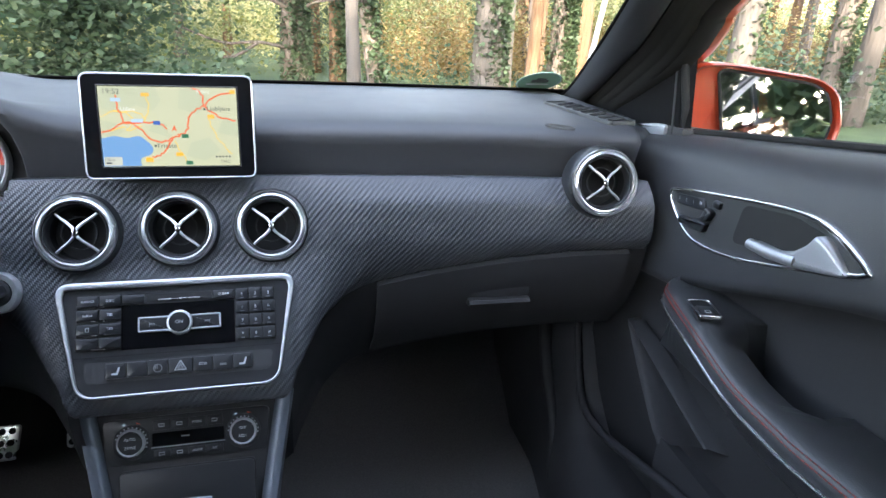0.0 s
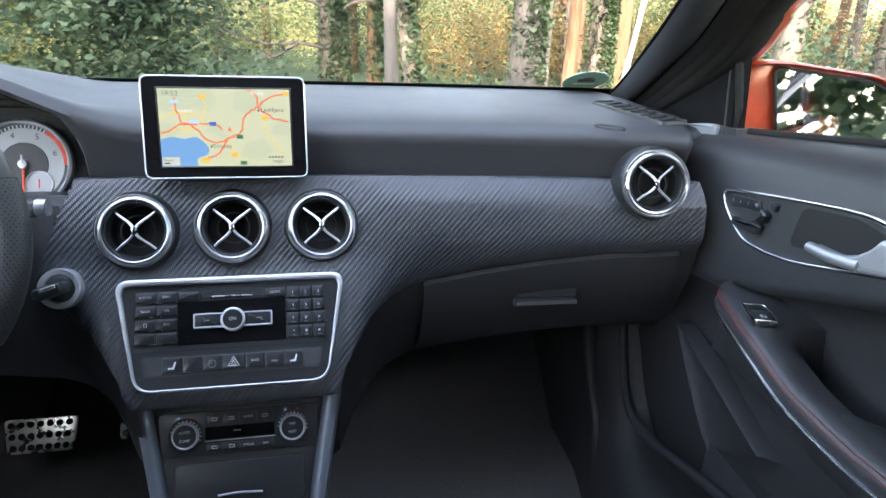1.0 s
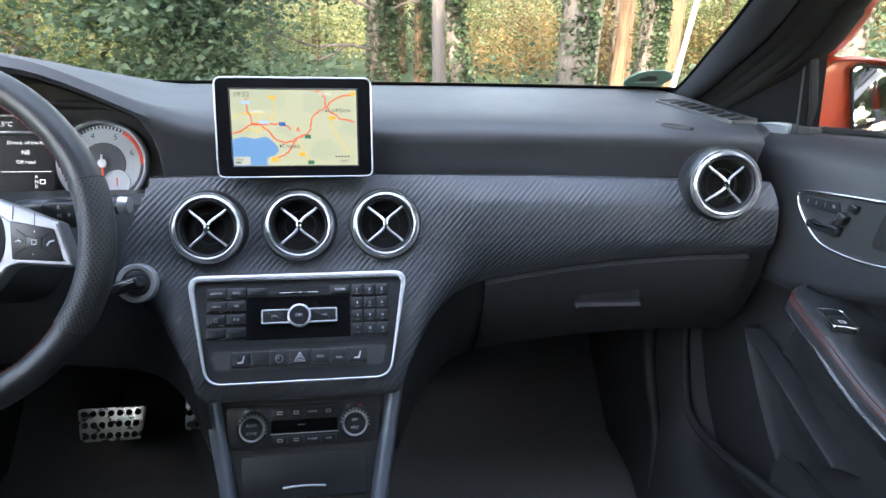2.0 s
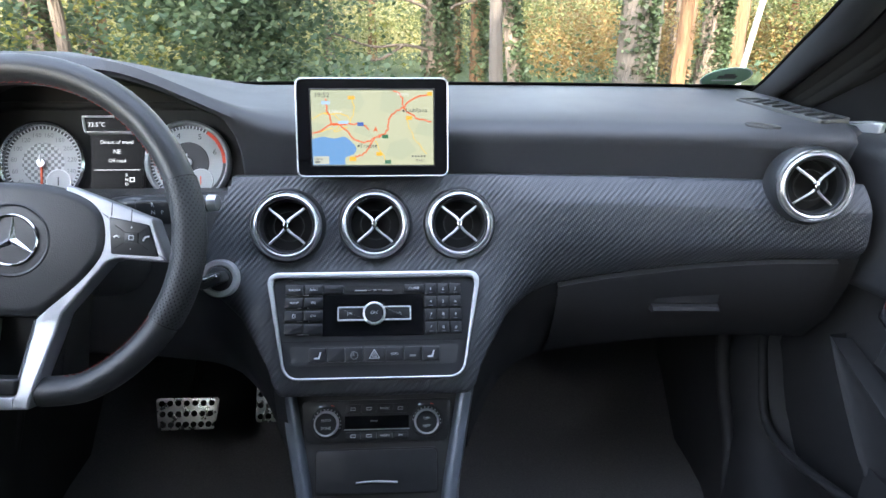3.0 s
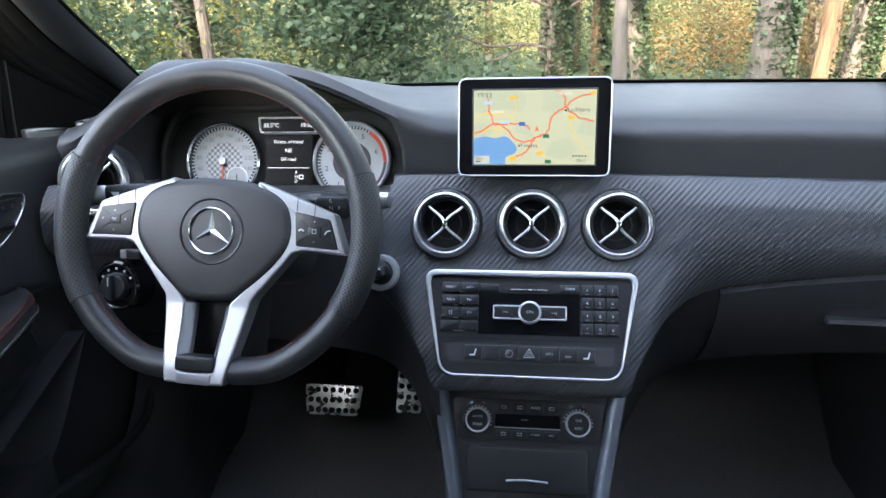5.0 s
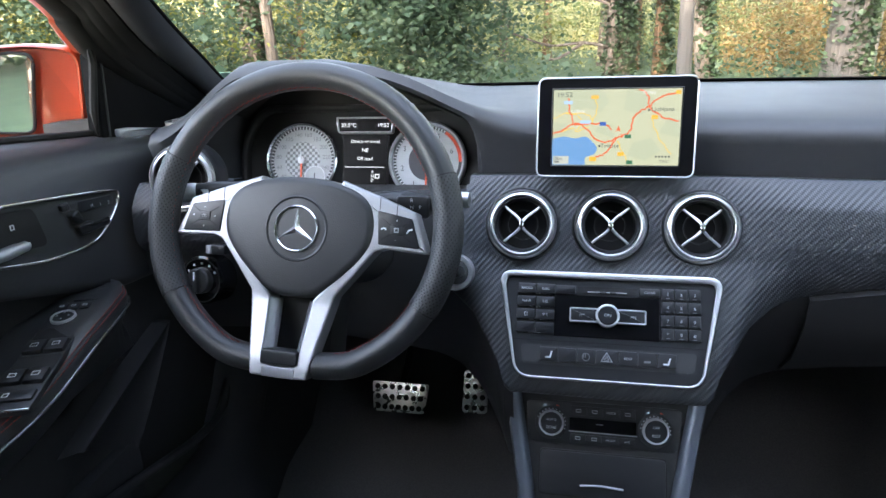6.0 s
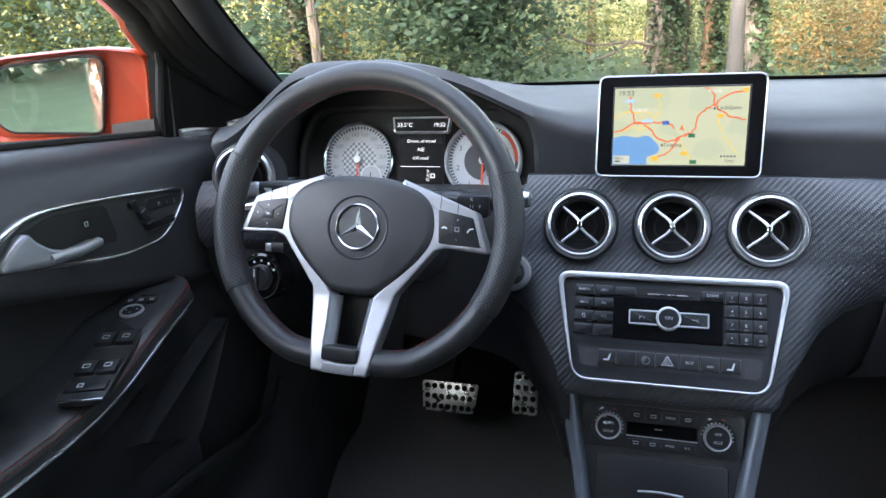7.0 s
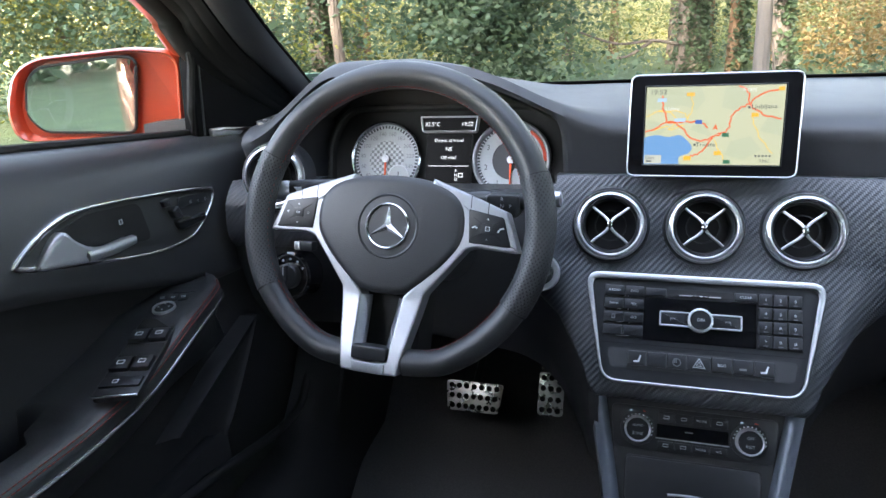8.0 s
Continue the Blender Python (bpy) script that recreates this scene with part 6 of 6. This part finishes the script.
# single trees in front of the windscreen and beside the windows
ivied = tree(0.44, 9.6, 11, 0.17, BARK, (0.0, 0.01), GREEN, 2200, "tall brown trunk half covered in dark ivy")
for path in ([(0.40, 9.5, 0.72), (0.0, 9.35, 0.80), (-0.45, 9.3, 0.78), (-0.95, 9.2, 0.96)], [(0.0, 9.35, 0.80), (-0.3, 9.3, 0.62), (-0.5, 9.25, 0.60)], [(0.40, 9.5, 1.25), (-0.1, 9.4, 1.42), (-0.6, 9.3, 1.38), (-1.2, 9.2, 1.55)],
             [(-0.1, 9.4, 1.42), (-0.5, 9.3, 1.62), (-0.9, 9.2, 1.66)], [(0.50, 9.5, 1.15), (0.72, 9.4, 1.32), (1.0, 9.3, 1.38)], [(0.40, 9.5, 1.75), (-0.2, 9.4, 1.70), (-0.8, 9.3, 1.85)]):
    part("bare_branch", tube(spline(path, 4), [0.026 * (1 - 0.75 * k / (4 * len(path))) for k in range(len(spline(path, 4)))], 7), BARK, ivied, "bare crooked branch", world=True)
tree(1.09, 9.9, 10, 0.10, PINE, (0.004, 0), BRIGHT, 900, "slim trunk with sunlit ivy")
tree(0.975, 6.9, 10, 0.070, PALE, (-0.004, 0), BRIGHT, 0, "thin pale grey trunk")
tree(1.52, 8.2, 10, 0.095, BARK, (-0.16, 0), BRIGHT, 700, "slim grey trunk leaning over")
tree(2.84, 8.3, 13, 0.205, PALE, (0.012, 0), BRIGHT, 1500, "broad pale trunk with ivy along one side")
tree(3.60, 9.5, 13, 0.085, PALE, (0.0, 0), BRIGHT, 0, "slim pale trunk beside the broad one")
tree(4.37, 10.5, 13, 0.10, PINE, (0.012, 0), BRIGHT, 0, "tall orange pine trunk")
tree(4.78, 10.3, 13, 0.19, BARK, (0.006, 0), GREEN, 2600, "trunk wrapped in dark ivy")
tree(5.65, 11.2, 13, 0.15, PINE, (0.02, 0), BRIGHT, 0, "tall orange pine trunk")
tree(5.9, 7.3, 12, 0.17, PALE, (0.045, 0), BRIGHT, 300, "pale trunk leaning outwards")
tree(7.1, 7.0, 12, 0.13, BARK, (0.02, 0), BRIGHT, 900, "grey trunk with ivy")
tree(8.2, 7.6, 13, 0.15, PALE, (0.06, 0), BRIGHT, 0, "pale trunk leaning outwards")
tree(9.6, 7.6, 13, 0.15, PALE, (0.05, 0), BRIGHT, 200, "pale trunk leaning outwards")
tree(-4.28, 8.3, 9, 0.16, BARK, (-0.01, 0), GREEN, 700, "dark trunk wrapped in ivy")
tree(-3.95, 8.1, 9, 0.075, BARK, (-0.02, 0), GREEN, 0, "thin bare brown trunk")
tree(-8.8, 8.4, 8, 0.12, BARK, (0.03, 0), GREEN, 0, "small broad-leaved tree beside the car", low=0.15, spread=3.4, leaves=6000)
for k in range(42):
    x = 2.5 + 17 * (k + rng.uniform(0, 1)) / 42
    y = rng.uniform(12.5, 22)
    if 0.17 < x / y < 0.33:
        continue
    tree(x, y, rng.uniform(11, 15), rng.uniform(0.08, 0.15), (PINE, PINE, BARK)[k % 3], (rng.normal(0.01, 0.02), 0), BRIGHT, 350 if k % 4 == 0 else 0, "slim pine trunk deep in the wood", leaves=900)
for k in range(16):
    x = -13 + 14.5 * (k + rng.uniform(0, 1)) / 16
    tree(x, rng.uniform(13, 22), rng.uniform(9, 13), rng.uniform(0.09, 0.15), (BARK, PINE)[k % 2], (rng.normal(0, 0.02), 0), BRIGHT, 300 if k % 3 == 0 else 0, "slim trunk deep in the wood", leaves=900)
pole = tagged(part("white_pole", tube([(4.05, 8.0, -0.1), (4.28, 8.0, 1.4), (4.9, 8.0, 5.5)], [0.036, 0.034, 0.026], 12), mat("white_paint_post", (0.36, 0.365, 0.37), 0.5)), "slim white leaning post at the wood's edge", "post")


def shrubs(name, label, spots, size, material, per=36, r=0.28):
    p = np.concatenate([clumps(m, s, n, per, r) for m, s, n in spots])
    return leafy(name, p, size, material, None, label, "undergrowth", "stuff")


shrubs("hazel_thicket", "dark green hazel thicket in front of the wood", [((-2.2, 8.9, 1.4), (1.25, 1.2, 1.7), 210), ((-1.6, 9.2, 2.0), (1.0, 1.0, 1.6), 60), ((-2.4, 10.0, 2.6), (1.4, 1.6, 2.2), 200), ((-6.6, 9.6, 0.8), (3.2, 1.4, 1.2), 110)], 0.086, GREEN, 60)
# one thicket in two colours: sun dapples in DAPPLED, shade in GREEN
shrubs("sunlit_side_leaves", "leaves beside the car, yellow-green with sun dapples put into the colour", [((-8.6, 8.4, 1.8), (4.2, 2.0, 1.8), 260), ((-12, 7.5, 2.0), (4.0, 3.0, 2.2), 160), ((-5.2, 10.2, 1.3), (3.0, 1.6, 1.6), 60), ((-11, 13.5, 1.6), (9.0, 1.6, 2.4), 420)], 0.066, DAPPLED, 70)
shrubs("shaded_side_leaves", "leaves beside the car in dark green that stands for shade", [((-8.2, 7.6, 1.7), (4.2, 1.6, 1.6), 330), ((-12, 7.0, 2.0), (4.0, 3.0, 2.2), 260)], 0.070, GREEN, 64)
# gold leaves with the low sun put into their colour
shrubs("sunlit_bushes", "bushes deep in the wood with sunlight put into their gold colour", [((1.5 + 2.6 * k, 19 + 4 * (k % 3), 0.8), (3.6, 4, 1.8), 30 if k in (0, 1, 2) else 130) for k in range(-8, 11)], 0.080, GOLD, 130, 0.5)
slope = np.stack([rng.uniform(-14, 18, 60000), rng.uniform(22.6, 27.5, 60000)], 1)
rise_z = np.interp(slope[:, 1], [22.5, 24, 26, 28], [-0.5, 0.45, 1.65, 2.95])
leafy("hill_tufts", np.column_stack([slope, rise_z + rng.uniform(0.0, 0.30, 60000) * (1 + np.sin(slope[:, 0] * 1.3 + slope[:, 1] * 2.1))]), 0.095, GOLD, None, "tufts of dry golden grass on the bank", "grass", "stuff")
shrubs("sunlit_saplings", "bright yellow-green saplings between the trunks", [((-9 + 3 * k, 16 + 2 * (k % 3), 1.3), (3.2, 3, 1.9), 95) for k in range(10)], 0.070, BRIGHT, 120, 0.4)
shrubs("bracken", "orange bracken and dry twigs between the pines", [((4 + 2.2 * k, 14 + 2 * (k % 3), 0.5), (2.4, 3, 0.9), 80) for k in range(7)], 0.060, BRACKEN, 130, 0.35)
shrubs("verge_bushes", "low green bushes at the foot of the trees", [((6.6 + 1.6 * k, 7.9 + 0.3 * (k % 2), 0.35), (1.6, 0.8, 0.6), 45) for k in range(5)] + [((3.0 + 2.4 * k, 11.5, 0.1), (0.9, 1, 0.4), 14) for k in range(2)], 0.09, GREEN)
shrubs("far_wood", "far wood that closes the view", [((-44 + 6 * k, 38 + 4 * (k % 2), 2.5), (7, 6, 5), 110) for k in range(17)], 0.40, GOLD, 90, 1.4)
# tall trees on the passenger's side, mostly unseen, added to block sky light
for k in range(6):
    tree(11.5 + 1.2 * (k % 2), 4.5 - 2.6 * k, 13, 0.2, BARK, (0, 0), GREEN, 0, "broad-leaved tree added on the passenger's side to block sky light", leaves=4200, spread=2.4, low=0.1, leaf=0.30)
# the grove added behind the car, made dense to keep the low sun off it
for k in (0, 1, 2, 3, 4, 6, 7, 8):
    x = -8 + 2.0 * k + rng.uniform(-0.4, 0.4)
    tree(x, -15 - 1.5 * (k % 2), 12 if x < -3.5 else 9, 0.2, BARK, (0, 0), GREEN, 0, "broad-leaved tree in the grove added behind the car to block the sun", leaves=10000, spread=3.0, low=0.02, leaf=0.36)
